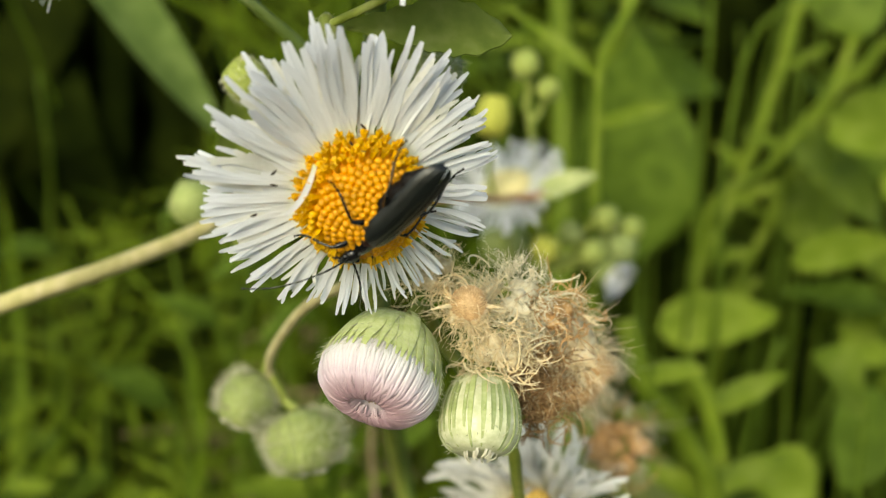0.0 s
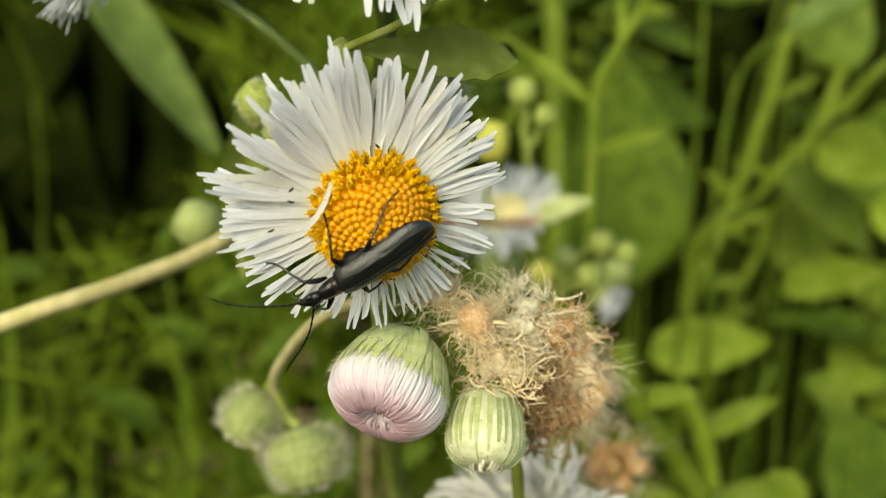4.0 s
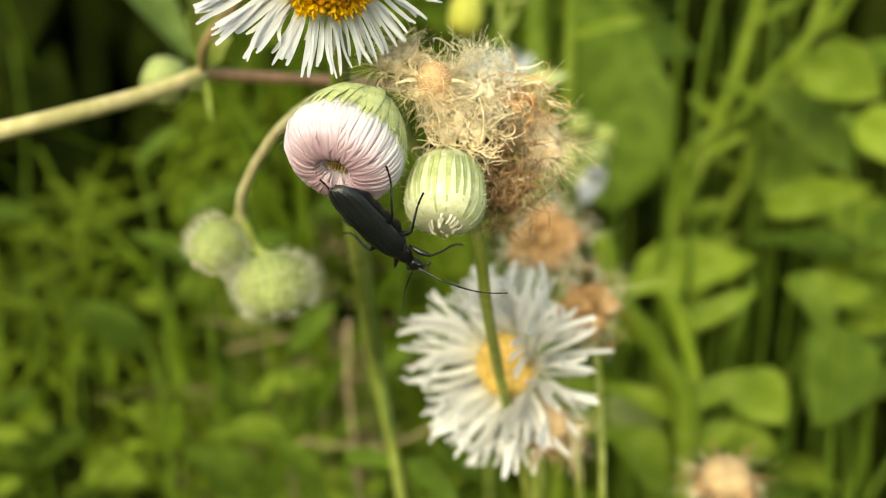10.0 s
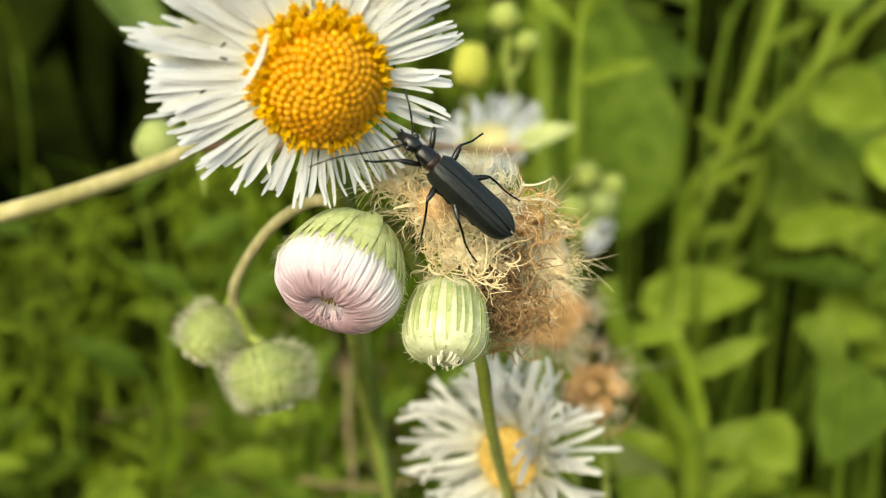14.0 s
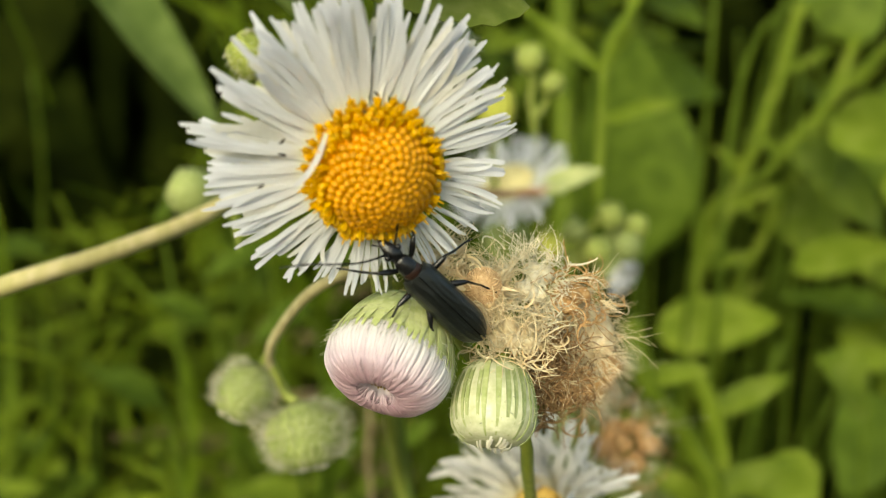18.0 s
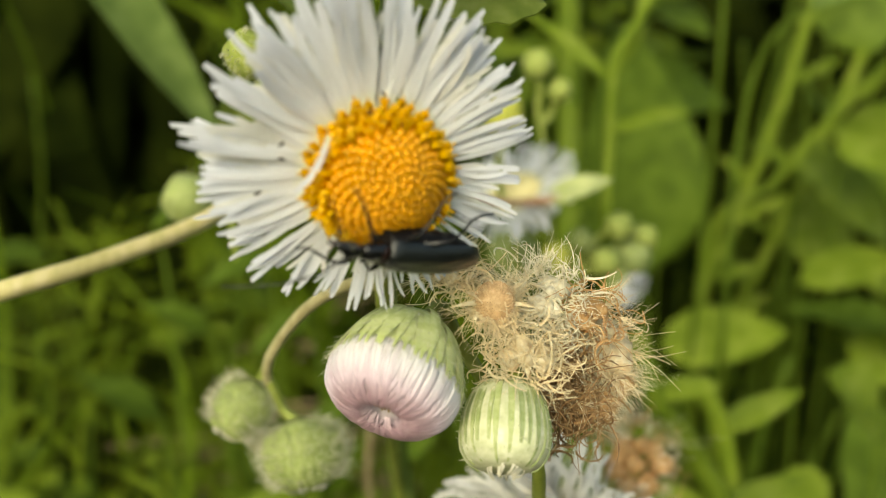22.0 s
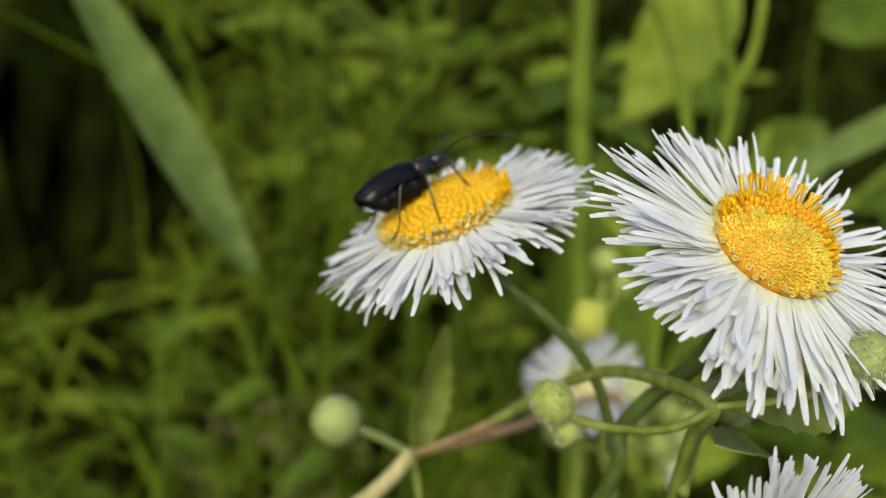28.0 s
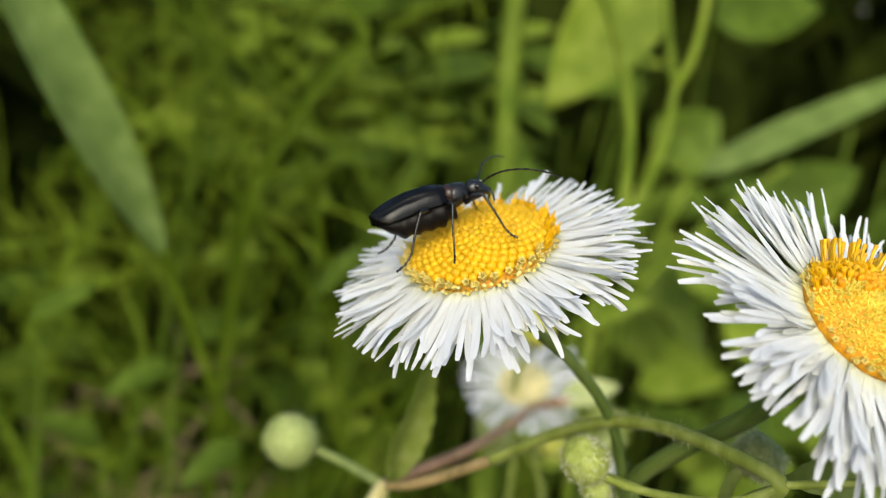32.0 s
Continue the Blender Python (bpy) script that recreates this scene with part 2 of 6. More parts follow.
GRASS = plant_mat("grass_blade", (0.05, 0.085, 0.006), (0.085, 0.135, 0.01), (0.13, 0.19, 0.02), 120, 0.42, 0.28, (1, 1, 0.1), 0.4, island=True, gloss=0.05)
BLADE = plant_mat("wide_blade", (0.1, 0.16, 0.04), (0.15, 0.22, 0.06), (0.21, 0.29, 0.09), 200, 0.5, 0.3, (1, 1, 0.08), 0.2, gloss=0.06)
PALE_DISC = plant_mat("pale_disc", (0.7, 0.6, 0.28), (0.8, 0.72, 0.4), (0.88, 0.82, 0.55), 2500, 0.6, 0.1)
FERN = plant_mat("fine_weed", (0.078, 0.118, 0.008), (0.12, 0.175, 0.013), (0.175, 0.245, 0.028), 200, 0.5, 0.25, rnd=0.4, island=True, gloss=0.06)
# near-black green: the deep shade behind the weeds is put into this colour
FAR_SHADE = plant_mat("far_undergrowth_shade", (0.008, 0.012, 0.003), (0.016, 0.023, 0.004), (0.03, 0.04, 0.007), 40, 0.7, 0.1, rnd=0.5, island=True, gloss=0)
BUD_GREEN = plant_mat("bud_green", (0.22, 0.29, 0.08), (0.31, 0.37, 0.13), (0.41, 0.46, 0.2), 1800, 0.6, 0.15, rnd=0.12)
SOFT = plant_mat("soft_green_bract", (0.36, 0.42, 0.15), (0.46, 0.51, 0.22), (0.56, 0.59, 0.32), 1800, 0.6, 0.15, rnd=0.08)
BUD_BRACT = plant_mat("fuzzy_bract", (0.42, 0.49, 0.18), (0.52, 0.58, 0.27), (0.62, 0.66, 0.39), 1800, 0.6, 0.2, rnd=0.08)
YOUNG_BUD = plant_mat("young_bud", (0.27, 0.34, 0.07), (0.37, 0.44, 0.11), (0.47, 0.53, 0.18), 1800, 0.6, 0.2, rnd=0.1)
YELLOW_BUD = plant_mat("yellow_bud", (0.42, 0.45, 0.06), (0.55, 0.56, 0.1), (0.66, 0.64, 0.18), 1800, 0.6, 0.2, rnd=0.1)
# soil tone lowered to paint the shade seen through gaps in the weeds
SOIL = plant_mat("soil", (0.012, 0.01, 0.006), (0.025, 0.02, 0.012), (0.05, 0.04, 0.025), 60, 0.9, 0.0, gloss=0.02)
DRY = plant_mat("dry_stalk", (0.2, 0.14, 0.08), (0.32, 0.24, 0.14), (0.42, 0.34, 0.22), 500, 0.7, 0.05, rnd=0.3)
WING = mat("black_wing_case", lambda nt, b: horn(nt, b, (0.005, 0.006, 0.0057), 0.3, 8000.0, 0.45, 0.9))
GLOSSY_WING = mat("glossy_wing_case", lambda nt, b: horn(nt, b, (0.0012, 0.0012, 0.0013), 0.17, 12000.0, 0.22, 0.4))
SHELL = mat("black_shell", lambda nt, b: horn(nt, b, (0.004, 0.004, 0.0045), 0.24, 9000.0, 0.5))
RED_SHELL = mat("red_brown_shell", lambda nt, b: horn(nt, b, (0.012, 0.0055, 0.004), 0.3, 9000.0, 0.4))
BELLY = mat("dark_brown_shell", lambda nt, b: horn(nt, b, (0.004, 0.003, 0.0025), 0.4, 9000.0, 0.12))
SPECK = mat("dark_speck", lambda nt, b: horn(nt, b, (0.02, 0.013, 0.008), 0.6))

# ---- mesh builders (lengths in centimetres) ----


def finish(name, bm, smooth=True):
    bmesh.ops.scale(bm, vec=(U, U, U), verts=bm.verts)
    bmesh.ops.recalc_face_normals(bm, faces=bm.faces)
    me = bpy.data.meshes.new(name)
    bm.to_mesh(me)
    bm.free()
    if smooth:
        me.shade_smooth()
    return me


def raw(name, verts, faces, smooth=True):
    me = bpy.data.meshes.new(name)
    me.from_pydata([tuple(c * U for c in v) for v in verts], [], faces)
    if smooth:
        me.shade_smooth()
        me.set_sharp_from_angle(angle=radians(72))
    return me


def part(name, me, material, parent, m=None, label=""):
    if isinstance(me, bmesh.types.BMesh):
        me = finish(name, me)
    if not me.materials:
        me.materials.append(material)
    ob = new(name, me)
    ob.parent = parent
    if m is not None:
        ob.matrix_basis = m
    return tagged(ob, label)


def thing(name, label, category, m=None, group="", kind="", me=None, material=None):
    if isinstance(me, bmesh.types.BMesh):
        me = finish(name, me)
    if me is not None and not me.materials:
        me.materials.append(material)
    ob = new(name, me)
    if me is None:
        ob.empty_display_size = 0.002
    if m is not None:
        ob.matrix_world = m
    return tagged(ob, label, category, group, kind)


def spline(points, steps=6):
    """A smooth line of Vectors through the points."""
    p = [Vector(v) for v in points]
    if len(p) == 2:
        return [p[0].lerp(p[1], k / steps) for k in range(steps + 1)]
    out = []
    for i in range(len(p) - 1):
        a, b, c, d = p[max(i - 1, 0)], p[i], p[i + 1], p[min(i + 2, len(p) - 1)]
        for k in range(steps):
            t = k / steps
            out.append(0.5 * (2 * b + (c - a) * t + (2 * a - 5 * b + 4 * c - d) * t * t + (3 * b - a - 3 * c + d) * t**3))
    return out + [p[-1]]


def tube_geo(line, radius, sides=8, verts=None, faces=None, wobble=0.0):
    """Tube along a line; radius a number, a pair from start to end, or a function of 0..1."""
    verts = [] if verts is None else verts
    faces = [] if faces is None else faces
    n = len(line)
    fr = radius if callable(radius) else (lambda t: radius) if not isinstance(radius, tuple) else (lambda t: radius[0] + (radius[1] - radius[0]) * t)
    ref = Vector((0.31, 0.2, 0.93))
    base = len(verts)
    for i, p in enumerate(line):
        d = (line[min(i + 1, n - 1)] - line[max(i - 1, 0)]).normalized()
        u = ref - d * ref.dot(d)
        if u.length < 0.05:
            u = Vector((1, 0, 0)) - d * d.x
        u.normalize()
        ref = u
        v = d.cross(u)
        r = fr(i / (n - 1))
        for k in range(sides):
            a = 2 * math.pi * k / sides
            rr = r * (1 + wobble * math.sin(3 * a + i))
            verts.append(p + u * (rr * math.cos(a)) + v * (rr * math.sin(a)))
    for i in range(n - 1):
        for k in range(sides):
            a, b = base + i * sides + k, base + i * sides + (k + 1) % sides
            faces.append((a, b, b + sides, a + sides))
    faces.append(tuple(base + k for k in reversed(range(sides))))
    faces.append(tuple(base + (n - 1) * sides + k for k in range(sides)))
    return verts, faces


def world_tube(name, points, radius, material, parent, label="", sides=9, steps=7, wobble=0.03):
    """A stalk through plan points; its mesh is laid in the space of its parent."""
    line = spline(points, steps)
    v, f = tube_geo(line, radius, sides, wobble=wobble)
    inv = parent.matrix_world.inverted() if parent else Matrix()
    me = bpy.data.meshes.new(name)
    me.from_pydata([tuple(inv @ W(p)) for p in v], [], f)
    me.shade_smooth()
    return part(name, me, material, parent, label=label)


def hair_geo(rng, spots, verts, faces, length, r=0.0022, bend=0.3):
    """Fine hairs: three-sided tapered tubes from (place, direction) spots."""
    for p, d in spots:
        d = Vector(d).normalized()
        side = Vector((rng.uniform(-1, 1), rng.uniform(-1, 1), rng.uniform(-1, 1)))
        L = length * rng.uniform(0.55, 1.25)
        line = [Vector(p) + d * (L * t) + side * (bend * L * t * t) for t in (0, 0.35, 0.7, 1)]
        tube_geo(line, (r, r * 0.3), 3, verts, faces)


def revolve_geo(profile, sides, verts=None, faces=None, ridge=0.0, ridges=0):
    """Solid of revolution about z from (radius, z) pairs."""
    verts = [] if verts is None else verts
    faces = [] if faces is None else faces
    base = len(verts)
    for r, z in profile:
        for k in range(sides):
            a = 2 * math.pi * k / sides
            rr = r * (1 + ridge * math.cos(ridges * a))
            verts.append(Vector((rr * math.cos(a), rr * math.sin(a), z)))
    for i in range(len(profile) - 1):
        for k in range(sides):
            a, b = base + i * sides + k, base + i * sides + (k + 1) % sides
            faces.append((a, b, b + sides, a + sides))
    faces.append(tuple(base + k for k in reversed(range(sides))))
    faces.append(tuple(base + (len(profile) - 1) * sides + k for k in range(sides)))
    return verts, faces


def strip_geo(line, width, normal_of, thick=0.004, verts=None, faces=None, cup=0.15):
    """A narrow petal or bract: a closed strip along a line, cupped across; width is a function of 0..1."""
    verts = [] if verts is None else verts
    faces = [] if faces is None else faces
    base, n = len(verts), len(line)
    for i, p in enumerate(line):
        t = i / (n - 1)
        d = (line[min(i + 1, n - 1)] - line[max(i - 1, 0)]).normalized()
        nz = normal_of(t, p)
        nz = (nz - d * nz.dot(d)).normalized()
        s = nz.cross(d)
        w = width(t)
        for x, h in ((-1, cup * w), (-0.45, 0.0), (0.45, 0.0), (1, cup * w)):
            verts.append(p + s * (x * w / 2) + nz * (h + thick / 2))
        for x, h in ((1, cup * w), (-1, cup * w)):
            verts.append(p + s * (x * w / 2) + nz * (h - thick / 2))
    for i in range(n - 1):
        for k in range(6):
            a, b = base + i * 6 + k, base + i * 6 + (k + 1) % 6
            faces.append((a, b, b + 6, a + 6))
    faces.append(tuple(base + k for k in reversed(range(6))))
    faces.append(tuple(base + (n - 1) * 6 + k for k in range(6)))
    return verts, faces


UPZ = Vector((0, 0, 1))

# ---- petals and florets, shared by the flowers ----


def ray_mesh(name, length, width, droop, sway, tipw=0.55, notch=0, kink=0.0):
    """A narrow ray of even width with a rounded or split tip."""
    stops = (0, 0.1, 0.22, 0.36, 0.5, 0.64, 0.77, 0.88, 0.95, 0.985, 1)
    line = [Vector((length * t, sway * length * math.sin(2.2 * t) + kink * length * t**4, droop * length * t * t)) for t in stops]

    def w(k):
        t = stops[round(k * (len(stops) - 1))]
        return width * (0.7 + 0.3 * min(1, t * 2.6)) * (1 - 0.14 * t) * (1.0 if t < 0.88 else 1 - (1 - tipw) * ((t - 0.88) / 0.12) ** 2)

    v, f = strip_geo(line, w, lambda t, p: UPZ, 0.0022, cup=0.05)
    if notch:
        # the tip is split into two small lobes
        for i in (1, 2):
            v[-6 + i] = v[-6 + i] - Vector((0.05 * length, 0, 0))
    return raw(name, v, f)


RAYS = [
    ray_mesh("ray", 0.6, 0.039 + 0.006 * (k % 3), (-0.11, -0.03, 0.04, 0.1, -0.19, 0.0, 0.07)[k % 7], (0.0, 0.06, -0.08, 0.12, -0.04, 0.02, -0.14)[k % 7],
             0.4 + 0.1 * (k % 3), notch=k % 3 == 0, kink=(0.0, 0.07, -0.05, 0.0, -0.1)[k % 5])
    for k in range(15)
]
OLD_RAYS = [
    ray_mesh("old_ray", 0.62, 0.044 + 0.01 * (k % 2), (0.3, -0.3, 0.1, 0.45)[k % 4], (0.16, -0.22, 0.25, -0.14, 0.0)[k % 5], 0.5, k % 2, (0.16, -0.2, 0.05, 0.26, -0.1)[k % 5])
    for k in range(12)
]
for me in RAYS:
    me.materials.append(PETAL)
for me in OLD_RAYS:
    me.materials.append(OLD_PETAL)


def floret_meshes():
    bud = raw("floret", *revolve_geo([(0.016, -0.03), (0.0205, 0.0), (0.021, 0.012), (0.017, 0.024), (0.009, 0.03), (0.002, 0.031)], 8))
    v, f = revolve_geo([(0.012, -0.04), (0.013, 0.02), (0.02, 0.055), (0.021, 0.062), (0.011, 0.058), (0.006, 0.04)], 10, ridge=0.22, ridges=5)
    tube_geo([Vector((0, 0, 0.03)), Vector((0.002, 0, 0.075)), Vector((0.004, 0.002, 0.095))], (0.007, 0.004), 5, v, f)
    opened = raw("floret", v, f)
    v, f = revolve_geo([(0.011, -0.03), (0.014, 0.01), (0.019, 0.035), (0.012, 0.045), (0.004, 0.04)], 8, ridge=0.15, ridges=5)
    half = raw("floret", v, f)
    return bud, half, opened


F_BUD, F_HALF, F_OPEN = floret_meshes()
F_BUD.materials.append(FLORET_BUD)
F_HALF.materials.append(FLORET)
F_OPEN.materials.append(FLORET)
FRINGE = plant_mat("pale_fringe_floret", (0.74, 0.56, 0.1), (0.82, 0.67, 0.22), (0.86, 0.77, 0.42), 3000, 0.5, 0.2, rnd=0.15)
F_FRINGE = F_OPEN.copy()
F_FRINGE.materials.clear()
F_FRINGE.materials.append(FRINGE)
F_TALL = raw("floret", *tube_geo([Vector((0, 0, -0.04)), Vector((0.002, 0, 0.05)), Vector((0.006, 0.002, 0.11)), Vector((0.014, 0.003, 0.15))], lambda t: 0.0075 + 0.004 * t * t, 6))
F_TALL.materials.append(FLORET)
F_BRIGHT = F_BUD.copy()
F_BRIGHT.materials.clear()
F_BRIGHT.materials.append(BRIGHT_FLORET)


def dome_point(rho, R, h):
    """Point and normal on a disc's dome at 0..1 of its radius."""
    z = h * (1 - rho**2.4)
    slope = h * 2.4 * rho**1.4 / R
    return rho * R, z, Vector((slope, 0, 1)).normalized()


def flower_disc(parent, R, h, count, opened, rng, ground=None):
    prof = [(R * 0.55, -0.12), (R * 0.98, -0.02)] + [(R * k, dome_point(k, R, h)[1] - 0.004) for k in (0.97, 0.88, 0.75, 0.6, 0.42, 0.22, 0.04)]
    disc = part("disc", raw("disc", *revolve_geo(prof, 28)), ground or DISC, parent)
    young, inner_v, inner_f = [], [], []
    for i in range(count):
        rho = math.sqrt((i + 0.6) / count)
        a = i * 2.399963
        r, z, nrm = dome_point(rho * 0.985, R, h)
        kind = opened(rho, a % (2 * math.pi), rng)
        if kind == "pale":
            young.append((rho, a))
            continue
        if i < count - 300:
            # the innermost ones are too many to part: one joined piece
            q0 = UPZ.rotation_difference(nrm).to_matrix()
            p0 = Vector((r, 0, z))
            s0 = 1.25 * R / 0.385 * math.sqrt(300 / count)
            base = len(inner_v)
            spin = Matrix.Rotation(a, 3, "Z")
            inner_v += [spin @ (p0 + q0 @ (v.co / U * s0)) for v in F_BUD.vertices]
            inner_f += [tuple(base + k for k in f.vertices) for f in F_BUD.polygons]
            continue
        me = {"bud": F_BUD, "half": F_HALF, "open": F_OPEN, "bright": F_BRIGHT, "fringe": F_FRINGE, "tall": F_TALL}[kind]
        lean = rng.uniform(-0.12, 0.12)
        z_ax = Vector((nrm.x + lean, rng.uniform(-0.12, 0.12), nrm.z)).normalized()
        q = UPZ.rotation_difference(z_ax).to_matrix().to_4x4()
        s = (0.84 if kind == "open" else 0.7 if kind == "fringe" else 1.0) * rng.uniform(1.0, 1.14) * (1.18 + 0.08 * rho) * R / 0.385 * math.sqrt(300 / count)
        m = Matrix.Rotation(a, 4, "Z") @ Matrix.Translation(Vector((r, 0, z)) * U) @ q @ Matrix.Rotation(rng.uniform(0, 6), 4, "Z") @ Matrix.Scale(s, 4)
        part("floret", me, FLORET, disc, m)
    if inner_v:
        tagged(part("inner_floret", raw("inner_floret", inner_v, inner_f), BRIGHT_FLORET if kind != "open" and h < 0.2 else FLORET_BUD, disc), kind="stuff")
    if young:
        # the unopened florets are far finer: seven to each wide one
        v, f = [], []
        for rho, a in young:
            for k in range(7):
                rr = min(0.985, max(0.02, rho + rng.uniform(-0.035, 0.035)))
                aa = a + rng.uniform(-0.085, 0.085) / max(rho, 0.2)
                r, z, nrm = dome_point(rr, R, h)
                p = Vector((r * math.cos(aa), r * math.sin(aa), z))
                n = Vector((nrm.x * math.cos(aa), nrm.x * math.sin(aa), nrm.z))
                tube_geo([p - n * 0.01, p + n * 0.006, p + n * 0.012], lambda t: 0.0088 * (1 - 0.7 * t * t), 5, v, f)
        tagged(part("young_floret", raw("young_floret", v, f), ground or FLORET_PALE, disc, label="fine yellow-green unopened florets"), kind="stuff")
    return disc


def bunches(rng, mean, splits=()):
    """Rays stand in bunches: (start, end, lift, length) round the head, with a bare line between two of them."""
    edges = sorted(splits)
    a = edges[0] if edges else 0.0
    stop = a + 2 * math.pi
    out = []
    while a < stop - 0.04:
        b = a + mean * rng.uniform(0.5, 1.6)
        for e in edges:
            for k in (e, e + 2 * math.pi):
                if a + 0.05 < k < b:
                    b = k
        b = min(b, stop)
        out.append((a, b, rng.gauss(0, 0.07), min(1.08, max(0.86, rng.gauss(1.0, 0.05)))))
        a = b
    return out


def flower_rays(parent, R, count, reach, lift, rng, meshes=RAYS, name="ray", under=0, wide=1.0, mean=0.24, pull=0.4, splits=(), twist=0.07, density=None, inner=(0.42, 0.7, 1.4)):
    groups = bunches(rng, mean, splits)
    width = wide if callable(wide) else (lambda a: wide)

    def place(a0, a1, a, e0, s0, layer, short=1.0, w=1.0, calm=1.0):
        mid, half = (a0 + a1) / 2, (a1 - a0) / 2
        off = (a - mid) / half
        turn = -off * half * pull + rng.gauss(0, 0.03) * calm
        e = lift(a, layer) + e0 + rng.gauss(0, 0.035) * calm
        s = reach(a, layer) * s0 * min(1.1, max(0.62, rng.gauss(0.97, 0.075))) * short / 0.6
        roll = rng.gauss(0, twist if rng.random() < 0.93 else 0.5) * calm
        return s, Matrix.Rotation(a, 4, "Z"), (R * 0.93, 0, -0.02 - 0.012 * layer), Matrix.Rotation(turn, 4, "Z") @ Matrix.Rotation(-e, 4, "Y") @ Matrix.Rotation(roll, 4, "X") @ Matrix.Diagonal((s, w * width(a) * rng.uniform(0.85, 1.2), s, 1))

    for a0, a1, e0, s0 in groups:
        thick = density((a0 + a1) / 2) if density else 1.0
        n = max(2, round(thick * count * (a1 - a0) / (2 * math.pi)))
        for i in range(n):
            a = a0 + (a1 - a0) * (0.1 + 0.8 * (i + rng.uniform(0.1, 0.9)) / n)
            _, spin, foot, m = place(a0, a1, a, e0, s0, i % 3)
            part(name, meshes[rng.randrange(len(meshes))], PETAL, parent, spin @ Matrix.Translation(Vector(foot) * U) @ m)
    if not under:
        return
    # the innermost rows stand so close that they read as one sheet
    iv, fc = [], []
    for a0, a1, e0, s0 in groups:
        thick = density((a0 + a1) / 2) if density else 1.0
        n = round(thick * thick * under * (a1 - a0) / (2 * math.pi))
        for i in range(n):
            a = a0 + (a1 - a0) * (0.1 + 0.8 * (i + 0.5) / n)
            _, spin, foot, m = place(a0, a1, a, e0, s0, 1, rng.uniform(*inner[:2]), inner[2], 0.5)
            m = spin @ Matrix.Translation((foot[0], 0, foot[2] - 0.016)) @ m
            src = meshes[rng.randrange(len(meshes))]
            base = len(iv)
            iv += [m @ (v.co / U) for v in src.vertices]
            fc += [tuple(base + k for k in f.vertices) for f in src.polygons]
    tagged(part("inner_ray", raw("inner_ray", iv, fc), INNER_PETAL, parent, label="close-set inner white rays"), kind="stuff")


def flower_cup(parent, R, rng, depth=0.3, n=30):
    prof = [(0.05, -depth - 0.05), (R * 0.5, -depth), (R * 0.86, -depth * 0.6), (R * 0.95, -depth * 0.3), (R * 0.93, -0.06), (R * 0.6, -0.05)]
    cup = part("cup", raw("cup", *revolve_geo(prof, 24)), CUP, parent)
    line = [Vector((R * x + 0.012, 0, z * depth)) for x, z in ((0.52, -1.0), (0.86, -0.66), (0.96, -0.42), (1.0, -0.28), (1.02, -0.2))]
    me = raw("bract", *strip_geo(line, lambda t: 0.075 * (1 - 0.85 * t * t), lambda t, p: Vector((1, 0, -0.4)), 0.008))
    me.materials.append(BRACT)
    for i in range(n):
        part("bract", me, BRACT, cup, Matrix.Rotation(2 * math.pi * i / n + rng.uniform(-0.05, 0.05), 4, "Z"))
    return cup

# ---- the ground ----


def make_ground():
    n, rng = 40, random.Random(5)
    xs = [math.copysign(abs(k / n * 2 - 1) ** 4 * 12000, k / n * 2 - 1) if abs(k / n * 2 - 1) > 1e-9 else 0.0 for k in range(n + 1)]
    verts, faces = [], []
    for y in xs:
        for x in xs:
            verts.append(Vector((x, y + 30, noise.noise(Vector((x * 0.05, y * 0.05, 0))) * 1.2 if abs(x) + abs(y) < 300 else 0.0)))
    for j in range(n):
        for i in range(n):
            a = j * (n + 1) + i
            faces.append((a, a + 1, a + n + 2, a + n + 1))
    thing("ground", "soil under dense green weeds, shade put into its dark colour", "ground", kind="structure", me=raw("ground", verts, faces), material=SOIL)


make_ground()

# ---- the fleabane plants ----


def stalk_to_ground(p, lean=(0.3, 2.0)):
    """Plan points from p down to the soil."""
    w = W(p)
    foot = Vector((w.x / U + lean[0] * 3, w.y / U + lean[1] * 3, -1.0))
    inv = DIP.inverted()

    def plan(v):
        return inv @ (Vector((v.x, v.y, v.z - EYE / U)))

    a = Vector((w.x / U, w.y / U, w.z / U))
    return [plan(a.lerp(foot, t) + Vector((0.5 * math.sin(3 * t), 0.4 * math.sin(4 * t), 0))) for t in (0.2, 0.5, 0.8, 1.0)]


def fleabane(center, normal, R, h, rays, reach, lift, opened, label, stalk, rng, side=(1, 0, 0), florets=270, stalk_r=(0.075, 0.06), stalk_mat=STALK, wide=1.0, under=110, fringe=0, **rows):
    root = thing("fleabane_flower", label, "flower", WM(center, normal, side), group="fleabane flowers")
    flower_disc(root, R, h, florets, opened, rng)
    flower_rays(root, R, rays, reach, lift, rng, under=under, wide=wide, **rows)
    flower_cup(root, R, rng, R * 0.7)
    if fringe:
        # the outermost florets lean out over the rays in a pale ring
        v, f = [], []
        for i in range(fringe):
            a = 2 * math.pi * (i + rng.uniform(-0.4, 0.4)) / fringe
            out = Vector((math.cos(a), math.sin(a), 0))
            p = out * (R * rng.uniform(0.97, 1.0)) + Vector((0, 0, rng.uniform(-0.02, 0.015)))
            d = (out + Vector((rng.gauss(0, 0.25), rng.gauss(0, 0.25), rng.uniform(0.1, 0.9)))).normalized()
            tube_geo([p - d * 0.01, p + d * 0.03, p + d * 0.055], lambda t: 0.009 + 0.004 * t, 5, v, f)
        tagged(part("fringe", raw("fringe", v, f), FRINGE, root, label="pale ring of outer florets"), kind="stuff")
    world_tube("stalk", [Vector(center) - Vector(normal).normalized() * (R * 0.72)] + stalk, stalk_r, stalk_mat, root, wobble=0.1, sides=12)
    bpy.context.view_layer.update()
    return root


